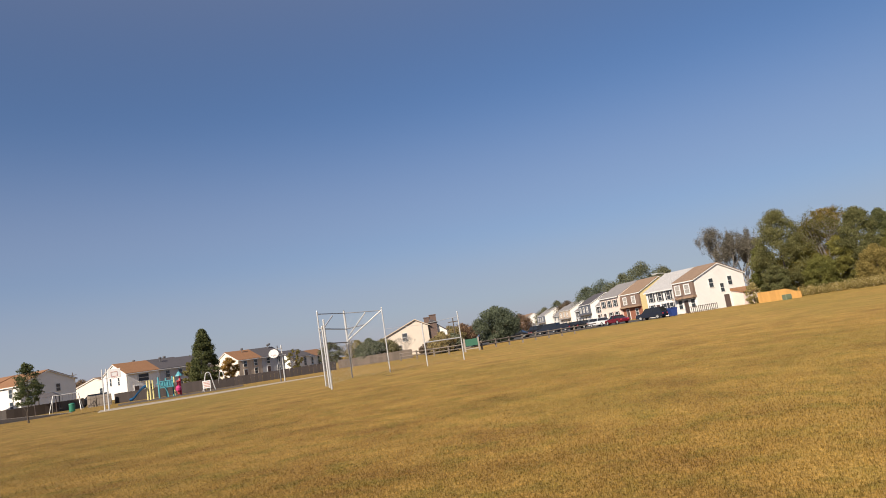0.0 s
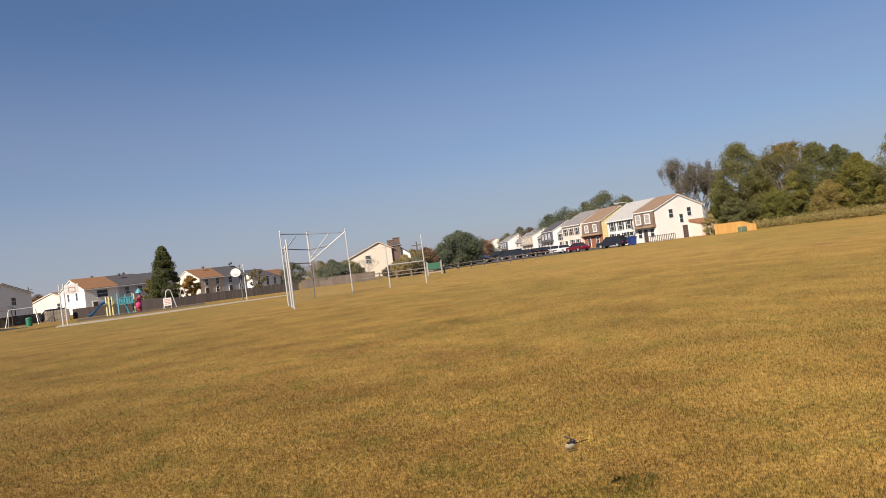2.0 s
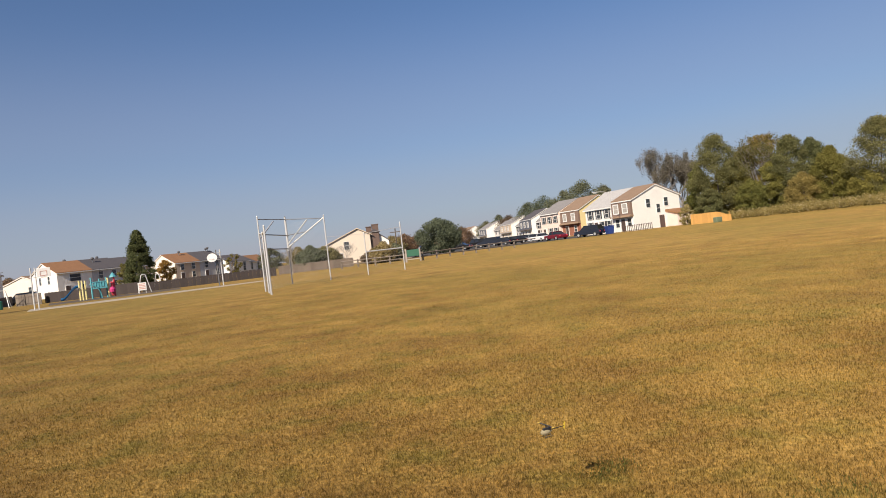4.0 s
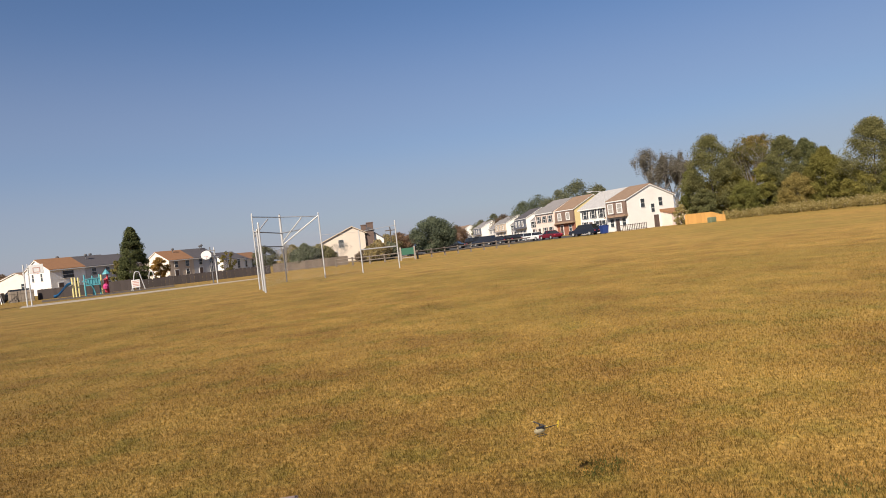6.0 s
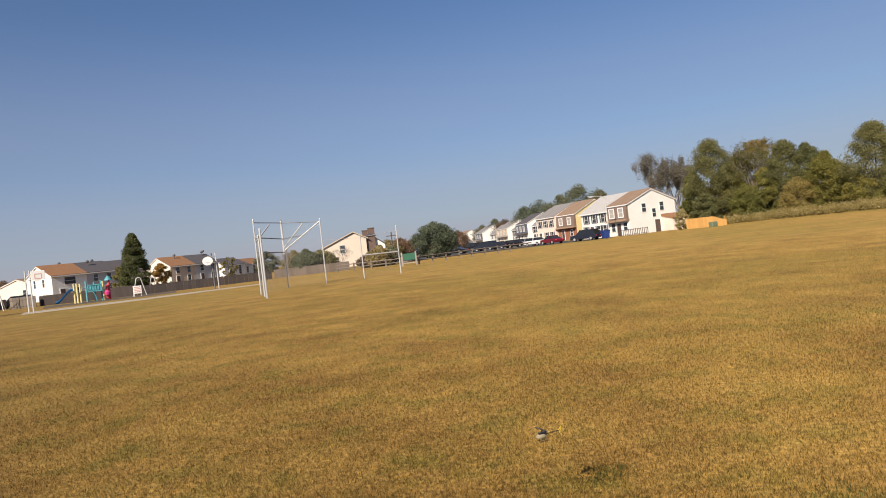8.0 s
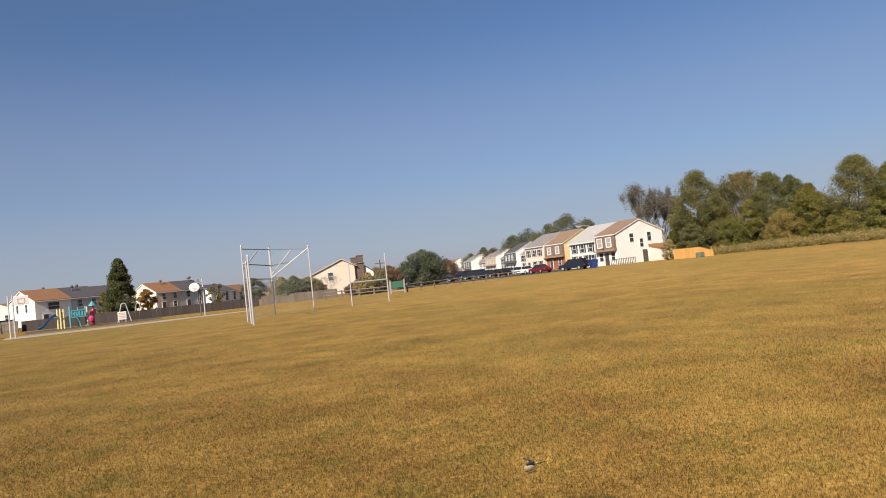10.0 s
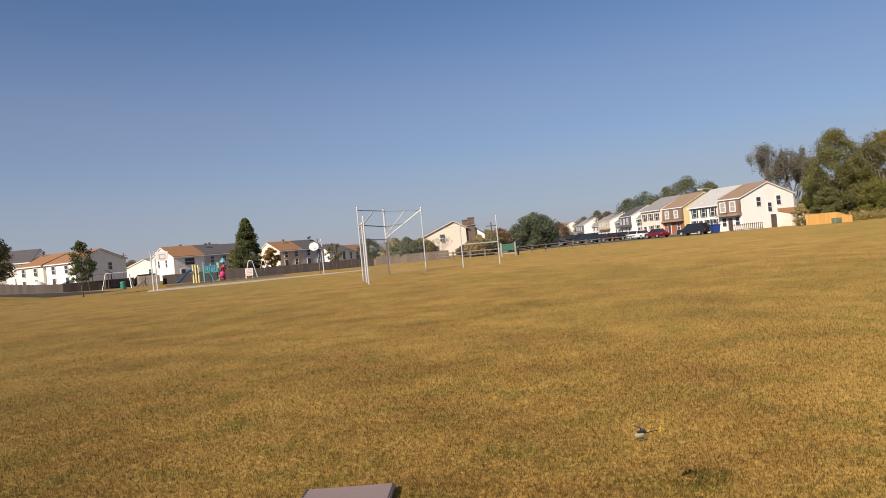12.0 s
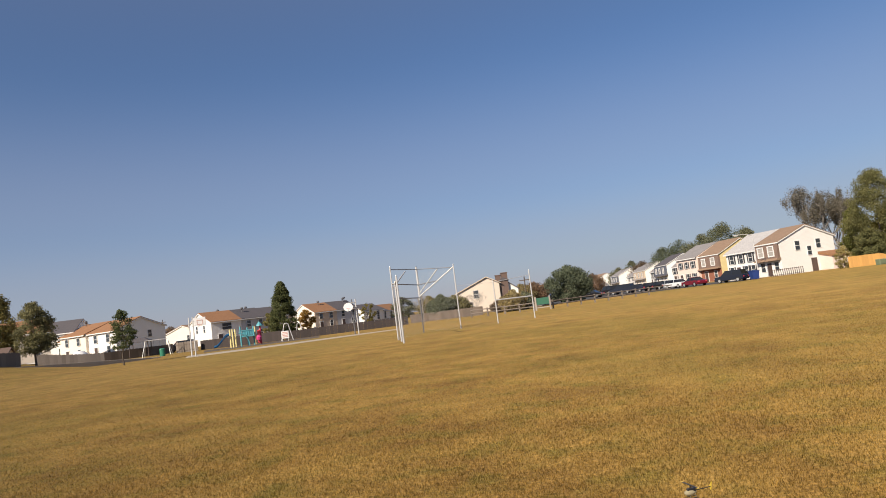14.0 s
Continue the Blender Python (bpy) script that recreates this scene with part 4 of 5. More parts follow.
# ---- fences ----
def board_fence(p, q, height, mat, label, pitch=0.5, ends=None):
    """Upright boards on two rails with posts. The boards are parts sharing a few meshes."""
    d = q - p
    n = max(2, round(d.length / pitch))
    ob = thing("fence", Matrix.Translation(p), label, "fence")
    ang = math.atan2(d.y, d.x)
    b = B()
    for z in (0.3, height * (0.5 if ends else 0.76)):
        u, nrm = d.normalized(), Vector((-d.y, d.x, 0)).normalized() * 0.05
        tube(b, Vector((0, 0, z)) + nrm, d + Vector((0, 0, z)) + nrm, 0.05, n=4)
    part("rail", b, mat, ob)
    meshes = []
    for k in range(4):
        b = B()
        h = height * (0.985 + 0.007 * k)
        w = pitch * 0.49
        prism(b, [(-w, -0.15), (w, -0.15), (w, h - 0.06), (w * 0.6, h), (-w * 0.6, h), (-w, h - 0.06)], "y", -0.015, 0.015)
        me = bpy.data.meshes.new("board")
        b.to_mesh(me)
        b.free()
        me.materials.append(mat)
        meshes.append(me)
    for i in range(n):
        t = (i + 0.5) / n
        o = new("board", meshes[(i * 7 + i // 3) % 4])
        o.parent = ob
        o.rotation_euler = (0, 0, ang)
        pos = d * t
        o.location = (pos.x, pos.y, ground_z(p.x + pos.x, p.y + pos.y) - p.z)
        if ends:
            o.scale = (1, 1, 1 - (1 - ends) * smooth(0.62, 1.0, t))
    for i in range(0, n + 1, 5):
        b = B()
        pos = d * (i / n)
        z = ground_z(p.x + pos.x, p.y + pos.y) - p.z
        o = Vector((-d.y, d.x, 0)).normalized() * 0.09
        tube(b, pos + o + Vector((0, 0, z - 0.2 - pos.z)), pos + o + Vector((0, 0, z + height * 0.93 - pos.z)), 0.06, n=4)
        part("post", b, mat, ob)
    return ob


def flat(v):
    return Vector((v.x, v.y, ground_z(v.x, v.y)))


def build_fences():
    board_fence(at(31.2, 104), at(24.8, 95), 1.35, M["dfence"], "dark board fence behind the playground")
    board_fence(at(24.7, 95), at(14.6, 93), 1.15, M["dfence"], "dark board fence behind the court")
    board_fence(at(14.4, 98), at(8.3, 93), 1.2, M["bfence"], "weathered grey board fence beyond the backstop")
    board_fence(at(31.4, 103), at(33.0, 106), 1.5, M["fence"], "weathered grey board fence beside the court")
    board_fence(at(38.0, 112), at(33.2, 116), 1.4, M["bfence"], "weathered brown board fence behind the swings")
    board_fence(at(42.3, 106), at(38.0, 108), 1.4, M["pfence"], "weathered pale board fence along the lane")
    board_fence(at(51.5, 80), at(43.3, 86), 1.45, M["fence"], "dark board fence under the pines")
    board_fence(at(-19.35, 111), at(-22.3, 108), 1.55, M["ofence"], "new orange cedar board fence", 0.3, ends=0.6)
    # split rail fence round the parking
    ob = thing("rail_fence", Matrix.Identity(4), "low weathered post-and-rail fence along the parking", "fence")
    pts = [at(9.3, 84), at(6.5, 80), at(4.0, 78), at(2.5, 77), at(0.2, 80), at(-2.0, 83), at(-5.2, 87), at(-7.0, 89)]
    for a, b2 in zip(pts, pts[1:]):
        n = max(1, round((b2 - a).length / 2.4))
        for i in range(n):
            p, q = a.lerp(b2, i / n), a.lerp(b2, (i + 1) / n)
            b = B()
            box(b, p.x - 0.09, p.x + 0.09, p.y - 0.09, p.y + 0.09, -0.1, 1.0)
            part("post", b, M["fence"], ob)
            for z in (0.45, 0.85):
                b = B()
                tube(b, p + Vector((0, -0.1, z)), q + Vector((0, -0.1, z + 0.02)), 0.065, n=5)
                part("rail", b, M["fence"], ob)
    # small porch fence by the end house
    p, q = at(-14.2, 110), at(-16.4, 114)
    ob = thing("porch_fence", Matrix.Translation(p), "low brown picket fence before the end house", "fence")
    n = 16
    for i in range(n + 1):
        v = (q - p) * (i / n)
        b = B()
        box(b, v.x - 0.04, v.x + 0.04, v.y - 0.04, v.y + 0.04, -0.1, 1.05)
        part("picket", b, M["door"], ob)
    for z in (0.2, 0.95):
        b = B()
        tube(b, Vector((0, 0, z)), q - p + Vector((0, 0, z)), 0.04, n=4)
        part("rail", b, M["door"], ob)
    # lean-to shed on the end gable
    g = at(-15.07, 118) + Vector((0.906, 0.423, 0)) * 7.0
    ob = thing("shed", pose(g.x, g.y, 0, 0, 0, 25), "small lean-to shed with brown roof on the gable", "shed")
    b = B()
    prism(b, [(-2.6, -0.2), (-0.08, -0.2), (-0.08, 2.5), (-2.6, 2.0)], "x", 0, 3.2)
    part("wall", b, M["pink"], ob)
    b = B()
    prism(b, [(-2.85, 1.98), (-0.06, 2.56), (-0.06, 2.95), (-2.85, 2.15)], "x", -0.2, 3.4)
    part("roof", b, M["r_brown"], ob)
    b = B()
    box(b, -1.6, -0.6, -0.16, -0.07, 0, 2.1)
    part("door", b, M["door"], ob)


build_fences()


# ---- backstop ----
def build_backstop():
    ob = thing("backstop", Matrix.Identity(4), "tall galvanised pipe baseball backstop with chain-link panels", "backstop")
    P = [(15.6, 42.2, 4.48), (15.17, 36.8, 3.6), (15.33, 39.3, 3.37), (13.42, 50.0, 4.8), (10.3, 49.0, 4.57), (7.17, 50.0, 3.05), (4.1, 51.5, 3.56)]
    pts = []
    for i, (az, d, h) in enumerate(P):
        p = at(az, d)
        pts.append(p)
        b = B()
        r = 0.05 if i in (1, 2) else 0.043
        tube(b, p - Vector((0, 0, 0.2)), p + Vector((0, 0, h)), r, n=10)
        turned(b, [(r, 0), (r * 1.15, 0.02), (r * 0.5, 0.09)], 10, (p.x, p.y, h))
        part("post", b, M["darkpipe"] if i == 3 else M["galv"], ob)
        if i == 3:
            b = B()
            tube(b, p + Vector((0, 0, 2.4)), p + Vector((0, 0, h)), 0.075, n=10)
            part("post_sleeve", b, M["galv"], ob)

    def bar(a, za, c, zc, mat, r=0.04, ta=0.0, tc=1.0):
        p, q = pts[a] + Vector((0, 0, za)), pts[c] + Vector((0, 0, zc))
        b = B()
        tube(b, p.lerp(q, ta), p.lerp(q, tc), r, n=8)
        part("rail", b, mat, ob)
    bar(0, 4.35, 3, 4.65, M["darkpipe"], 0.028)
    bar(3, 4.65, 4, 4.4, M["darkpipe"], 0.028)
    bar(0, 3.45, 3, 3.5, M["darkpipe"], 0.035)
    bar(3, 3.5, 4, 3.7, M["darkpipe"], 0.035, 0, 0.55)
    bar(0, 2.55, 3, 2.55, M["darkpipe"], 0.035)
    bar(1, 3.45, 2, 3.3, M["galv"], 0.035)
    bar(2, 3.3, 0, 3.5, M["galv"], 0.035)
    bar(5, 1.68, 6, 1.66, M["galv"], 0.05)
    bar(5, 3.0, 6, 3.25, M["galv"], 0.014)
    bar(4, 3.05, 5, 3.0, M["galv"], 0.01)
    for a, za, c, zc, tc in ((3, 2.65, 4, 4.45, 1.0), (3, 2.85, 4, 5.7, 0.56), (0, 3.15, 3, 5.5, 0.52)):
        p, q = pts[a] + Vector((0, 0, za)), pts[c] + Vector((0, 0, zc))
        b = B()
        tube(b, p, p.lerp(q, tc), 0.045, n=8)
        part("brace", b, M["galv"], ob)
    # chain-link in each bay: crossed wires
    for a, c, h in ((0, 3, 2.55), (3, 4, 4.4), (4, 5, 3.0), (5, 6, 3.0), (1, 2, 3.3), (2, 0, 3.4)):
        p, q = pts[a], pts[c]
        L = (q - p).length
        u = (q - p).normalized()
        b = B()
        step, r = 0.17, 0.0013
        k = int((L + h) / step)
        for i in range(k + 1):
            s = i * step
            for sg in (1, -1):
                # line x - z = s - h   (clipped to the bay)
                x0, x1 = s - h, s
                za, zb = 0.0, h
                if x0 < 0:
                    za, x0 = -x0 if x0 < 0 else 0, 0
                    za = h - s if s < h else 0
                if x1 > L:
                    zb, x1 = h - (s - L), L
                if x1 - x0 < 0.02 or zb <= za:
                    continue
                if sg < 0:
                    A, C = p + u * x0 + Vector((0, 0, h - za)), p + u * x1 + Vector((0, 0, h - zb))
                else:
                    A, C = p + u * x0 + Vector((0, 0, za)), p + u * x1 + Vector((0, 0, zb))
                tube(b, A, C, r, n=3, cap=False)
        part("chain_link", b, M["wire"], ob)


build_backstop()


# ---- court and playground ----
def slab(name, pts, mat, label, category, z=0.03):
    b = B()
    top = [b.verts.new((p.x, p.y, ground_z(p.x, p.y) + z)) for p in pts]
    low = [b.verts.new((p.x, p.y, ground_z(p.x, p.y) - 0.2)) for p in pts]
    n = len(pts)
    b.faces.new(top)
    b.faces.new(low[::-1])
    for i in range(n):
        b.faces.new((top[i], low[i], low[(i + 1) % n], top[(i + 1) % n]))
    bmesh.ops.recalc_face_normals(b, faces=b.faces[:])
    ob = part(name, b, mat, None)
    return tagged(ob, label, category, kind="structure")


slab("court", [at(32.4, 69), at(24, 66.8), at(15.0, 70), at(15.0, 72.5), at(19, 73), at(24, 72.5), at(32.2, 76)], M["concrete"], "pale concrete basketball court beside the lawn", "court")
slab("playground_bed", [at(31.0, 84), at(22.0, 82), at(22.0, 92), at(31.0, 96)], M["bark"], "dark mulch bed under the playground", "mulch bed", 0.02)
slab("path", [at(54, 73), at(48.5, 77), at(43, 82), at(38, 86), at(34, 90), at(34, 92), at(38, 89.5), at(43, 85), at(48.5, 79), at(54, 75.5)], M["concrete"], "narrow pale path along the fences", "path")
slab("parking", [at(6, 104), at(2.2, 105), at(-7.0, 109), at(-13.9, 112.5), at(-11.2, 128), at(-6.2, 165), at(-1.5, 280), at(2.5, 280), at(4.0, 150)], M["asphalt"], "asphalt parking and road before the townhouses", "road", 0.02)


def hoop(m, label, side=1, double=False):
    ob = thing("basketball_hoop", m, label, "basketball hoop", "hoops on the court")
    for dx in ((-0.3, 0.1) if double else (0.0, 0.35)):
        b = B()
        tube(b, (dx, 0, -0.1), (dx, 0, 3.75), 0.06, n=8)
        part("pole", b, M["darkpipe"] if double and dx < 0 else M["galv"], ob)
    b = B()
    prof = [(0.52 * math.cos(a) * side, 2.95 + 0.45 * math.sin(a)) for a in np.linspace(0, 2 * math.pi, 14, endpoint=False)]
    if double:
        prism(b, [(-0.7 * side + u, v) for u, v in prof], "y", -0.45, -0.4)
    else:
        box(b, 0.45, 1.55, -0.45, -0.4, 2.85, 3.65, 0.02)
    bd = part("backboard", b, M["trim"], ob, "white backboard")
    if not double:
        b = B()
        for x0, x1, z0, z1 in ((0.72, 1.28, 3.34, 3.4), (0.72, 1.28, 2.95, 3.0), (0.72, 0.77, 3.0, 3.34), (1.23, 1.28, 3.0, 3.34)):
            box(b, x0, x1, -0.465, -0.452, z0, z1)
        part("target_square", b, M["signred"], bd)
    cx = -0.7 * side if double else 1.0
    b = B()
    for i in range(12):
        a0, a1 = 2 * math.pi * i / 12, 2 * math.pi * (i + 1) / 12
        tube(b, (cx + 0.23 * math.cos(a0), -0.75 + 0.23 * math.sin(a0), 3.0 - 0.2), (cx + 0.23 * math.cos(a1), -0.75 + 0.23 * math.sin(a1), 2.8), 0.015, n=4)
    part("rim", b, M["red"], ob)
    b = B()
    for z in (2.9, 3.4):
        tube(b, (0.2, 0, z), (cx, -0.4, z), 0.035, n=6)
    part("arm", b, M["galv"], ob)
    return ob


h1, h2 = at(31.9, 71), at(18.85, 75)
hoop(pose(h1.x, h1.y, 0.03, 0, 0, 30), "white double-pole basketball hoop seen against a gable")
hoop(pose(h2.x, h2.y, 0.03, 0, 0, 15), "basketball hoop with a rounded white backboard", 1, True)


def build_playground():
    o = at(28.2, 90)
    ob = thing("play_structure", pose(o.x, o.y, 0.0, 0, 0, 28), "play structure with yellow posts, teal deck and blue slide", "playground")
    for x, y, h, mt in ((-1.16, 0, 2.3, "yel"), (-0.85, -0.3, 2.3, "yel"), (-0.53, 0.2, 2.25, "yel"), (1.86, 0, 2.3, "yel"), (2.52, 0.2, 2.5, "red"), (0.95, 0.4, 2.3, "teal"), (0.1, -0.2, 2.5, "teal"), (1.7, 0.5, 2.4, "teal")):
        b = B()
        tube(b, (x, y, -0.1), (x, y, h), 0.1, n=10)
        part("post", b, M[mt], ob)
    b = B()
    box(b, 0.2, 1.8, -0.5, 0.9, 1.15, 1.3)
    part("deck", b, M["teal"], ob)
    b = B()
    for i in range(6):
        tube(b, (0.3 + i * 0.28, -0.5, 1.3), (0.3 + i * 0.28, -0.5, 2.0), 0.04, n=5)
    box(b, 0.2, 1.8, -0.56, -0.44, 1.9, 2.0)
    box(b, 0.35, 1.7, -0.48, -0.45, 1.35, 1.89)
    part("barrier", b, M["teal"], ob)
    b = B()
    prev = None
    for i in range(9):
        t = i / 8
        x, z = -1.25 - 1.9 * t, 1.3 * (1 - smooth(0.05, 0.95, t)) + 0.22
        ring = [b.verts.new((x, -0.1 + 0.42 * math.cos(a), z + 0.3 - 0.34 * math.sin(a))) for a in np.linspace(0, math.pi, 8)]
        ring += [b.verts.new((x, -0.1 + 0.36 * math.cos(a), z + 0.3 - 0.28 * math.sin(a))) for a in np.linspace(math.pi, 0, 8)]
        if prev:
            for k in range(16):
                b.faces.new((prev[k], prev[(k + 1) % 16], ring[(k + 1) % 16], ring[k]))
        prev = ring
    part("slide", b, M["blue"], ob, "blue plastic slide")
    for s in (0, 1):
        b = B()
        for i in range(8):
            a0, a1 = math.pi / 2 * i / 8, math.pi / 2 * (i + 1) / 8
            tube(b, (-0.15 + 1.25 * math.sin(a0), -0.6 - s * 0.5, 1.7 * math.cos(a0)), (-0.15 + 1.25 * math.sin(a1), -0.6 - s * 0.5, 1.7 * math.cos(a1)), 0.06, n=6)
        part("climber_arch", b, M["teal"], ob)
    b = B()
    for i in range(1, 7):
        a0 = math.pi / 2 * i / 8
        tube(b, (-0.15 + 1.25 * math.sin(a0), -0.6, 1.7 * math.cos(a0)), (-0.15 + 1.25 * math.sin(a0), -1.1, 1.7 * math.cos(a0)), 0.04, n=5)
    part("climber_rungs", b, M["teal"], ob)
    b = B()
    box(b, 2.12, 2.42, -0.1, 0.1, 0.1, 1.8, 0.06)
    part("panel", b, M["red"], ob, "red play panel")
    b = B()
    turned(b, [(0.05, 0.0), (0.3, 0.08), (0.34, 0.4), (0.2, 0.62), (0.04, 0.7)], 10, (2.26, -0.35, 0.5))
    part("bubble", b, M["pinkp"], ob, "magenta plastic bubble")
    b = B()
    turned(b, [(0.42, 0), (0.4, 0.1), (0.05, 0.55)], 8, (2.45, 0.15, 2.3))
    part("canopy", b, M["teal"], ob, "small teal canopy roof")
    # arch-topped frames and the sign
    for az, d, rz, h in ((24.55, 89, 20, 2.2), (23.55, 97, -15, 2.1)):
        p = at(az, d)
        f = thing("play_arch", pose(p.x, p.y, 0, 0, 0, rz), "arched grey steel frame at the playground", "play arch", "arches at the playground")
        for s in (-1, 1):
            b = B()
            tube(b, (s * 0.75, 0, -0.1), (s * 0.28, 0, h - 0.25), 0.055, n=8)
            part("leg", b, M["galv"], f)
        b = B()
        for i in range(8):
            a0, a1 = math.pi * i / 8, math.pi * (i + 1) / 8
            tube(b, (0.28 * math.cos(a0), 0, h - 0.25 + 0.25 * math.sin(a0)), (0.28 * math.cos(a1), 0, h - 0.25 + 0.25 * math.sin(a1)), 0.055, n=8)
        part("arch", b, M["galv"], f)
    p = at(24.7, 86)
    f = thing("sign", pose(p.x, p.y, 0, 0, 0, 20), "faded red and white square playground sign", "sign")
    b = B()
    box(b, -0.45, 0.45, -0.03, 0.03, 0.35, 1.25, 0.02)
    part("panel", b, M["trim"], f)
    b = B()
    for z in (0.5, 0.68, 0.86, 1.04):
        box(b, -0.34, 0.34, -0.045, -0.032, z, z + 0.1)
    part("lettering_bars", b, M["signred"], f)
    for x in (-0.35, 0.35):
        b = B()
        tube(b, (x, 0.06, -0.1), (x, 0.06, 1.2), 0.04, n=6)
        part("post", b, M["galv"], f)
    # swing set by the lane
    p = at(34.35, 104)
    f = thing("swing_set", pose(p.x, p.y, ground_z(p.x, p.y), 0, 0, 25), "grey steel swing set on the grass", "swing set")
    for x in (-1.45, 1.45):
        for s in (-1, 1):
            b = B()
            tube(b, (x * 1.28, s * 1.0, -0.1), (x, 0, 2.25), 0.042, n=8)
            part("leg", b, M["galv"], f)
    b = B()
    tube(b, (-1.45, 0, 2.25), (1.45, 0, 2.25), 0.042, n=8)
    part("top_bar", b, M["galv"], f)
    for x in (-0.6, 0.6):
        b = B()
        for s in (-0.22, 0.22):
            tube(b, (x + s, 0, 2.2), (x + s, 0, 0.55), 0.012, n=4)
        box(b, x - 0.24, x + 0.24, -0.09, 0.09, 0.5, 0.55)
        part("swing_seat", b, M["black"], f)
    # picnic shelter
    p = at(35.5, 113)
    f = thing("shelter", pose(p.x, p.y, 0, 0, 0, 25), "small picnic shelter with dark hipped roof", "shelter")
    for x in (-1.3, 1.3):
        for y in (-1.3, 1.3):
            b = B()
            tube(b, (x, y, -0.1), (x, y, 2.3), 0.07, n=6)
            part("post", b, M["door"], f)
    b = B()
    lo = [b.verts.new((x * 1.8, y * 1.8, 2.25)) for x, y in ((-1, -1), (1, -1), (1, 1), (-1, 1))]
    up = [b.verts.new((x * 0.7, y * 0.7, 2.85)) for x, y in ((-1, -1), (1, -1), (1, 1), (-1, 1))]
    b.faces.new(lo[::-1])
    b.faces.new(up)
    for i in range(4):
        b.faces.new((lo[i], lo[(i + 1) % 4], up[(i + 1) % 4], up[i]))
    part("roof", b, M["r_dark"], f)
    # litter bin
    p = at(34.0, 96)
    f = thing("litter_bin", Matrix.Translation(p), "green steel litter bin on the grass", "bin")
    b = B()
    turned(b, [(0.3, 0.0), (0.34, 0.05), (0.34, 0.82), (0.36, 0.84), (0.36, 0.9)], 14)
    part("body", b, M["green"], f)
    b = B()
    turned(b, [(0.37, 0.9), (0.34, 0.98), (0.12, 1.05)], 14)
    part("lid", b, M["green"], f)


build_playground()


# ---- road side ----
def car(m, paint, label, suv=False):
    ob = thing("car", m, label, "car", "parked cars")
    L, W = (4.6, 1.85) if suv else (4.5, 1.76)
    top = 1.72 if suv else 1.42
    hood = 1.02 if suv else 0.88
    b = B()
    prism(b, [(-L / 2, 0.3), (-L / 2 + 0.05, 0.62), (-L / 2 + 0.12, hood - 0.12), (-L / 2 + 1.15, hood), (L / 2 - (0.15 if suv else 0.8), hood + 0.05), (L / 2 - 0.05, hood - 0.08), (L / 2, 0.55), (L / 2 - 0.05, 0.3)],
          "y", -W / 2, W / 2)
    bmesh.ops.bevel(b, geom=b.edges[:], offset=0.05, segments=2, affect="EDGES")
    part("body", b, M[paint], ob)
    b = B()
    x0, x1, x2, x3 = (-L / 2 + 1.1, -L / 2 + 1.75, L / 2 - 0.45, L / 2 - 0.15) if suv else (-L / 2 + 1.1, -L / 2 + 1.9, L / 2 - 1.45, L / 2 - 0.75)
    lo = [b.verts.new((x, y, hood)) for x, y in ((x0, -W / 2 + 0.06), (x3, -W / 2 + 0.06), (x3, W / 2 - 0.06), (x0, W / 2 - 0.06))]
    up = [b.verts.new((x, y, top - 0.06)) for x, y in ((x1, -W / 2 + 0.22), (x2, -W / 2 + 0.22), (x2, W / 2 - 0.22), (x1, W / 2 - 0.22))]
    b.faces.new(lo[::-1])
    b.faces.new(up)
    for i in range(4):
        b.faces.new((lo[i], lo[(i + 1) % 4], up[(i + 1) % 4], up[i]))
    part("glasshouse", b, M["carglass"], ob, "dark car glass")
    b = B()
    box(b, x1 - 0.05, x2 + 0.05, -W / 2 + 0.2, W / 2 - 0.2, top - 0.07, top, 0.03)
    part("roof", b, M[paint], ob)
    for s in (-1, 1):
        b = B()
        xm = (x1 + x2) / 2
        tube(b, (xm, s * (W / 2 - 0.05), hood), (xm, s * (W / 2 - 0.2), top - 0.05), 0.05, n=4)
        part("pillar", b, M[paint], ob)
    for x in (-L / 2 + 0.85, L / 2 - 0.85):
        for s in (-1, 1):
            b = B()
            tube(b, (x, s * (W / 2 - 0.18), 0.33), (x, s * (W / 2 + 0.02), 0.33), 0.33, n=16)
            wh = part("wheel", b, M["black"], ob)
            b = B()
            tube(b, (x, s * (W / 2 + 0.022), 0.33), (x, s * (W / 2 + 0.04), 0.33), 0.2, n=12)
            part("rim", b, M["c_silver"], wh)
    for s in (-1, 1):
        b = B()
        box(b, -L / 2 - 0.02, -L / 2 + 0.08, s * 0.62 - 0.18, s * 0.62 + 0.18, 0.6, 0.75)
        part("headlight", b, M["lamp"], ob)
        b = B()
        box(b, L / 2 - 0.08, L / 2 + 0.02, s * 0.66 - 0.14, s * 0.66 + 0.14, 0.62, 0.8)
        part("tail_light", b, M["red"], ob)
    return ob


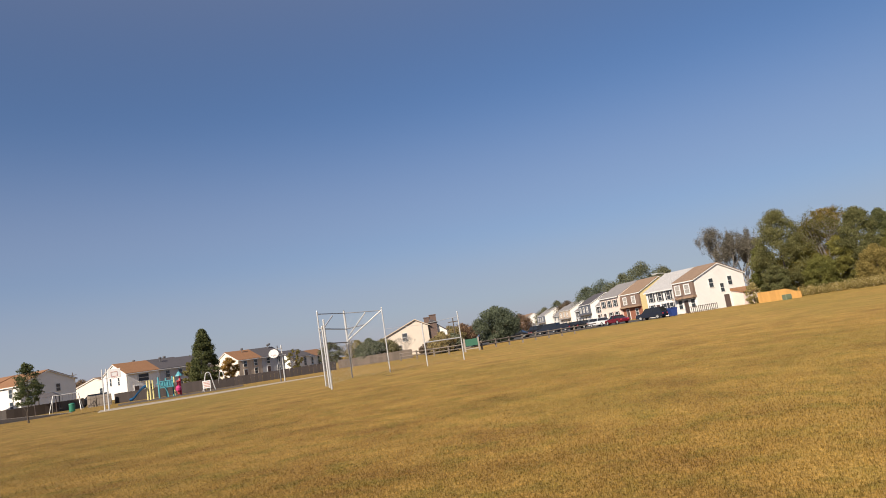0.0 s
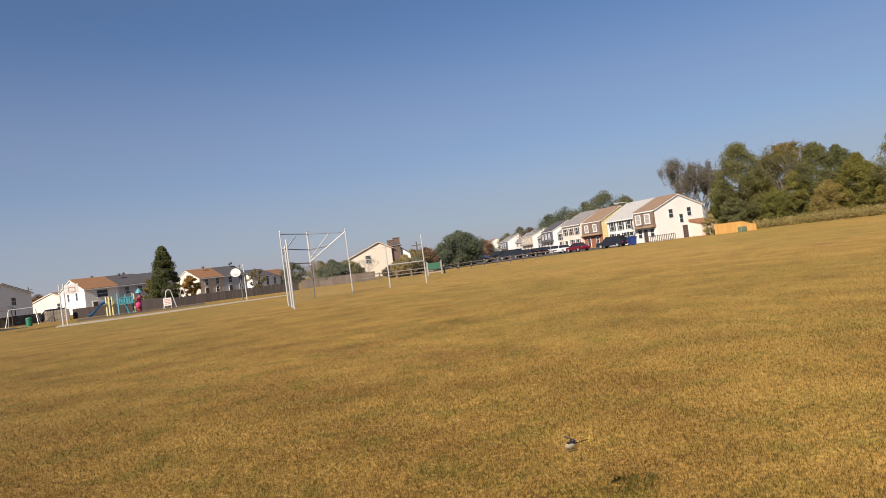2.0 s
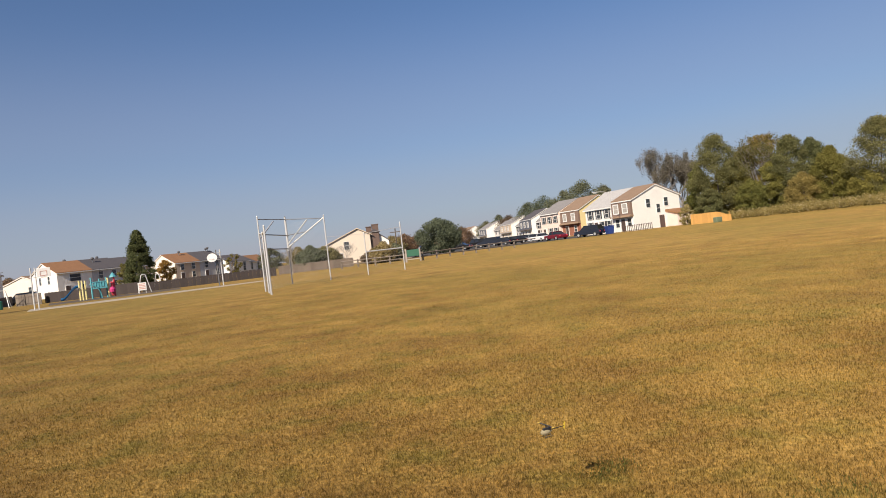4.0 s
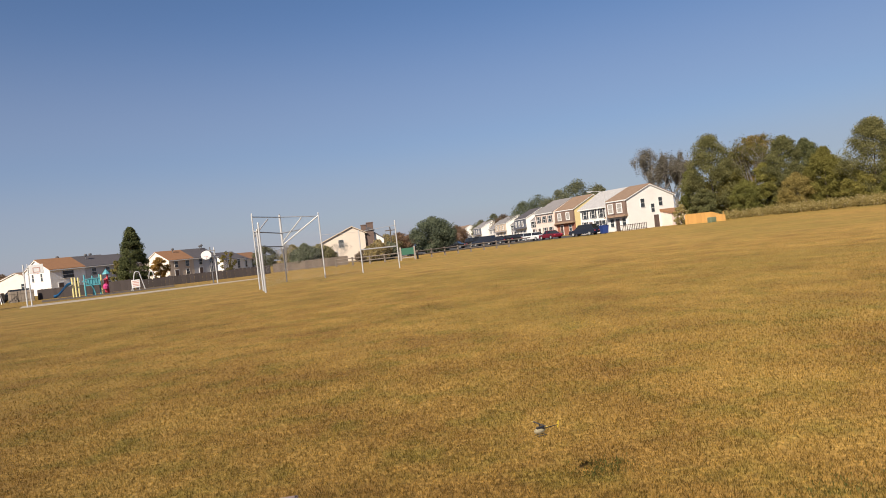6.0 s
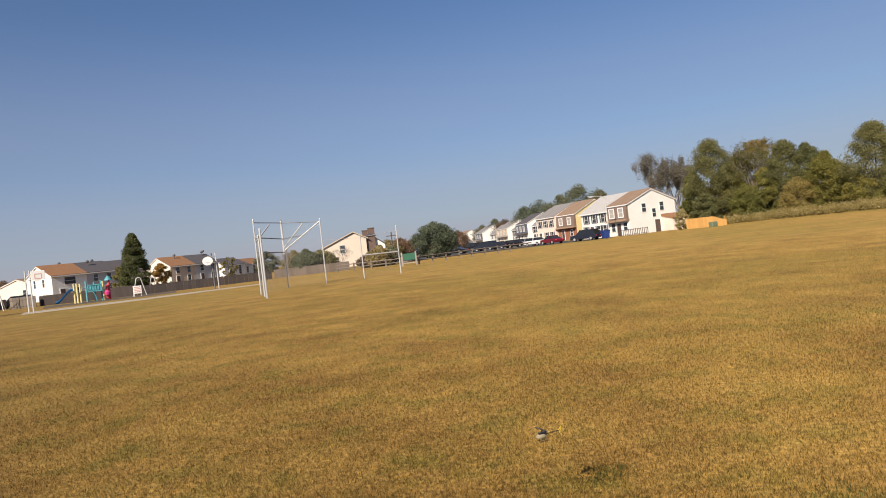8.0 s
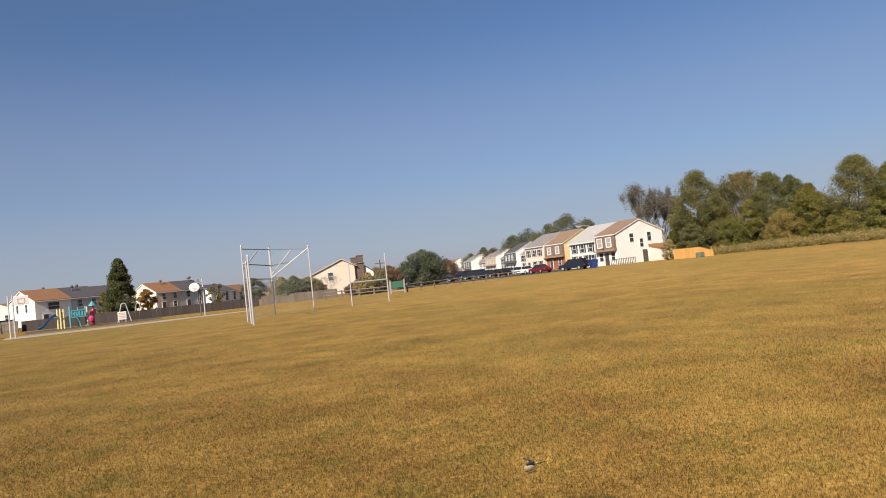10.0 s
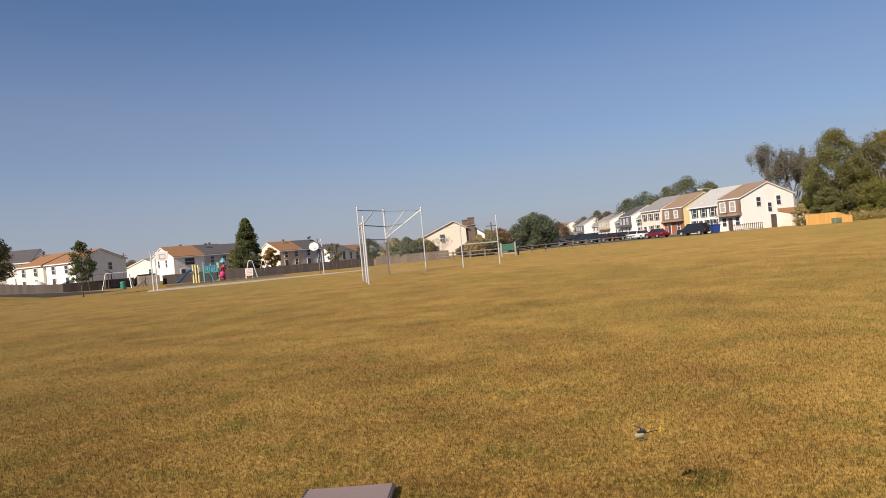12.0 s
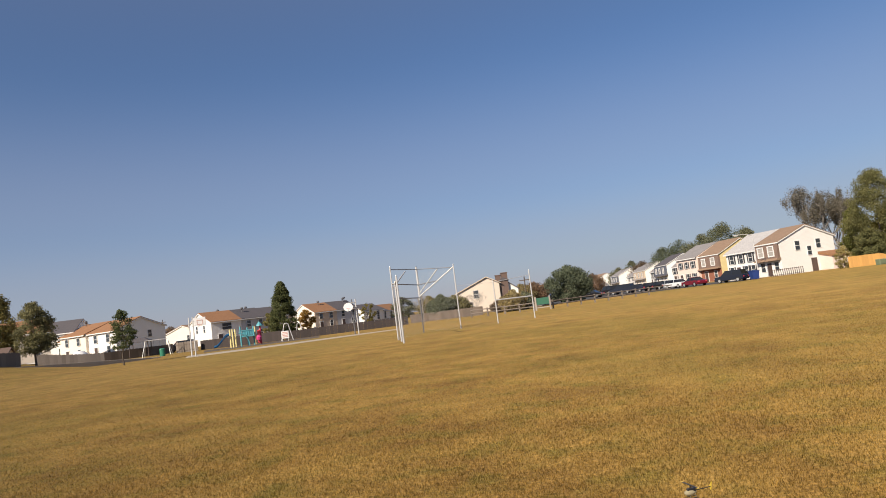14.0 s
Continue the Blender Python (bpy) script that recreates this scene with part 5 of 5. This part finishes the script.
def build_cars():
    for az, d, rz, paint, label, suv in (
            (-8.7, 112, -66, "c_red", "dark red sedan parked by the field edge", False),
            (-11.45, 109, -42, "c_dark", "dark blue sport utility car parked by the townhouses", True),
            (-7.4, 118, -60, "c_white", "white car parked beside the red one", False),
            (-6.75, 122, -65, "c_silver", "silver car parked in the row", False),
            (-6.0, 124, -60, "c_black", "black car parked behind the rail fence", False),
            (-5.2, 126, -60, "c_black", "black car parked behind the rail fence", False),
            (-4.3, 126, -45, "c_dark", "dark blue car parked behind the rail fence", False),
            (-3.2, 128, -30, "c_dark", "dark blue car parked behind the rail fence", True),
            (-2.1, 132, -60, "c_black", "black car parked behind the rail fence", True),
            (-0.6, 118, -20, "c_black", "black car parked under the rounded tree", False),
            (0.9, 116, 10, "c_silver", "silver car parked under the rounded tree", False),
            (2.3, 112, 15, "c_black", "black car parked under the rounded tree", True),
            (32.6, 118, 20, "c_black", "dark car parked behind the playground", True)):
        p = at(az, d)
        car(pose(p.x, p.y, 0.02 if az < 10 else 0, 0, 0, rz), paint, label, suv)


build_cars()


def build_roadside():
    p = at(-13.36, 114)
    ob = thing("street_lamp", pose(p.x, p.y, 0, 0, 0, 0), "grey street lamp with a long curved arm", "street lamp")
    b = B()
    tube(b, (0, 0, -0.2), (0, 0, 6.7), 0.1, 0.06, 8)
    part("pole", b, M["galv"], ob)
    b = B()
    prev = Vector((0, 0, 6.6))
    for i in range(1, 7):
        t = i / 6
        q = Vector((-1.9 * t, 0, 6.6 + 0.35 * math.sin(t * math.pi * 0.55)))
        tube(b, prev, q, 0.045, n=6)
        prev = q
    part("arm", b, M["galv"], ob)
    b = B()
    box(b, -2.75, -1.85, -0.16, 0.16, 6.85, 7.0, 0.05)
    hd = part("lamp_head", b, M["galv"], ob)
    b = B()
    box(b, -2.6, -2.1, -0.12, 0.12, 6.79, 6.848)
    part("lens", b, M["lamp"], hd)
    # blue wheeled cart by the porch
    p = at(-13.06, 108)
    ob = thing("wheeled_bin", pose(p.x, p.y, 0, 0, 0, 15), "dark blue wheeled bin beside the street lamp", "bin")
    b = B()
    lo = [b.verts.new((x * 0.42, y * 0.42, 0.08)) for x, y in ((-1, -1), (1, -1), (1, 1), (-1, 1))]
    up = [b.verts.new((x * 0.55, y * 0.55, 1.2)) for x, y in ((-1, -1), (1, -1), (1, 1), (-1, 1))]
    b.faces.new(lo[::-1])
    b.faces.new(up)
    for i in range(4):
        b.faces.new((lo[i], lo[(i + 1) % 4], up[(i + 1) % 4], up[i]))
    part("body", b, M["c_blue"], ob)
    b = B()
    box(b, -0.6, 0.6, -0.62, 0.58, 1.2, 1.32, 0.04)
    part("lid", b, M["c_blue"], ob)
    for x in (-0.4, 0.4):
        b = B()
        tube(b, (x - 0.05, 0.45, 0.12), (x + 0.05, 0.45, 0.12), 0.13, n=12)
        part("wheel", b, M["black"], ob)
    # green notice board
    p = at(3.3, 76)
    ob = thing("notice_board", pose(p.x, p.y, 0, 0, 0, 3), "green notice board between two weathered posts", "sign")
    for x in (-0.78, 0.78):
        b = B()
        box(b, x - 0.09, x + 0.09, -0.09, 0.09, -0.1, 1.5, 0.015)
        part("post", b, M["pfence"], ob)
    b = B()
    box(b, -0.7, 0.7, -0.04, 0.04, 0.62, 1.36, 0.01)
    part("panel", b, M["dgreen"], ob)
    b = B()
    box(b, -0.7, 0.7, -0.05, 0.05, 0.25, 0.35)
    part("rail", b, M["pfence"], ob)
    # lamp posts and utility poles far off
    for az, d, h in ((33.8, 182, 7.4), (4.55, 118, 5.2)):
        p = at(az, d)
        ob = thing("utility_pole", Matrix.Translation(p), "slim dark utility pole behind the houses", "pole")
        b = B()
        tube(b, (0, 0, -0.2), (0, 0, h), 0.13, 0.09, 8)
        part("pole", b, M["bark"], ob)
        b = B()
        box(b, -0.9, 0.9, -0.06, 0.06, h - 0.7, h - 0.55)
        part("crossarm", b, M["bark"], ob)
    # green service box by the cedar fence
    p = at(-21.3, 106)
    ob = thing("service_box", pose(p.x, p.y, 0, 0, 0, 20), "low dull green service box by the cedar fence", "service box")
    b = B()
    box(b, -0.5, 0.5, -0.4, 0.4, -0.05, 0.75, 0.06)
    part("body", b, M["olive_box"], ob)
    b = B()
    box(b, -0.45, 0.45, -0.43, -0.4, 0.1, 0.6, 0.01)
    part("door", b, M["olive_box"], ob)


M["dgreen"] = surface("faded_dark_green_paint", (0.03, 0.13, 0.075), 0.6, scale=5, vary=0.15, bump=0)
M["olive_box"] = surface("dull_green_metal", (0.16, 0.19, 0.11), 0.6, scale=5, vary=0.1, bump=0)
build_roadside()


# ---- on the grass near the walk ----
def build_near():
    a, c = at(21.8, 4.75), at(14.5, 4.62)
    d = c - a
    ob = thing("board", pose(a.x, a.y, 0, 0, 0, math.degrees(math.atan2(d.y, d.x))), "flat grey board lying on the grass", "board")
    b = B()
    box(b, 0, d.length, -0.45, 0, 0.02, 0.05, 0.004)
    part("plate", b, M["board"], ob)
    b = B()
    for x in (0.012, d.length - 0.012):
        for i in range(12):
            box(b, x - 0.006, x + 0.006, -0.44 + i * 0.037, -0.425 + i * 0.037, 0.0505, 0.056)
    part("studs", b, M["hblack"], ob)
    # toy helicopter hovering low
    ob = thing("toy_helicopter", pose(0.411, 3.871, 0.47, 0, 0, 115), "small black and yellow toy helicopter hovering over grass", "toy helicopter")
    ob.scale = (0.46, 0.46, 0.46)
    b = B()
    turned(b, [(0.005, -0.085), (0.026, -0.07), (0.036, -0.03), (0.034, 0.01), (0.02, 0.05), (0.006, 0.075)], 12)
    bmesh.ops.rotate(b, verts=b.verts[:], cent=(0, 0, 0), matrix=Matrix.Rotation(radians(90), 3, "X"))
    part("canopy", b, M["hwhite"], ob, "white and black canopy")
    b = B()
    box(b, -0.02, 0.02, -0.06, 0.05, 0.0, 0.05, 0.008)
    part("chassis", b, M["hblack"], ob)
    b = B()
    tube(b, (0, -0.04, 0.015), (0, -0.26, 0.02), 0.006, n=6)
    part("tail_boom", b, M["hblack"], ob)
    b = B()
    prism(b, [(-0.24, 0.02), (-0.275, 0.07), (-0.285, 0.07), (-0.27, 0.0), (-0.26, -0.025)], "x", -0.002, 0.002)
    part("tail_fin", b, M["hyel"], ob, "yellow tail fin")
    b = B()
    tube(b, (0, 0, 0.04), (0, 0, 0.085), 0.006, n=6)
    box(b, -0.02, 0.02, -0.008, 0.008, 0.075, 0.088)
    part("rotor_head", b, M["hblack"], ob)
    for s in (-1, 1):
        b = B()
        prism(b, [(s * 0.02, 0.08), (s * 0.17, 0.082), (s * 0.17, 0.085), (s * 0.02, 0.085)], "y", -0.011, 0.011)
        blade = part("rotor_blade", b, M["hblack"], ob)
        b = B()
        box(b, min(s * 0.15, s * 0.172), max(s * 0.15, s * 0.172), -0.0115, 0.0115, 0.0815, 0.0862)
        part("blade_tip", b, M["hyel"], blade, "yellow blade tip")
        b = B()
        tube(b, (s * 0.035, -0.07, -0.055), (s * 0.035, 0.06, -0.055), 0.004, n=5)
        for y in (-0.04, 0.03):
            tube(b, (s * 0.035, y, -0.055), (s * 0.015, y, -0.02), 0.003, n=5)
        part("skid", b, M["hblack"], ob)


build_near()
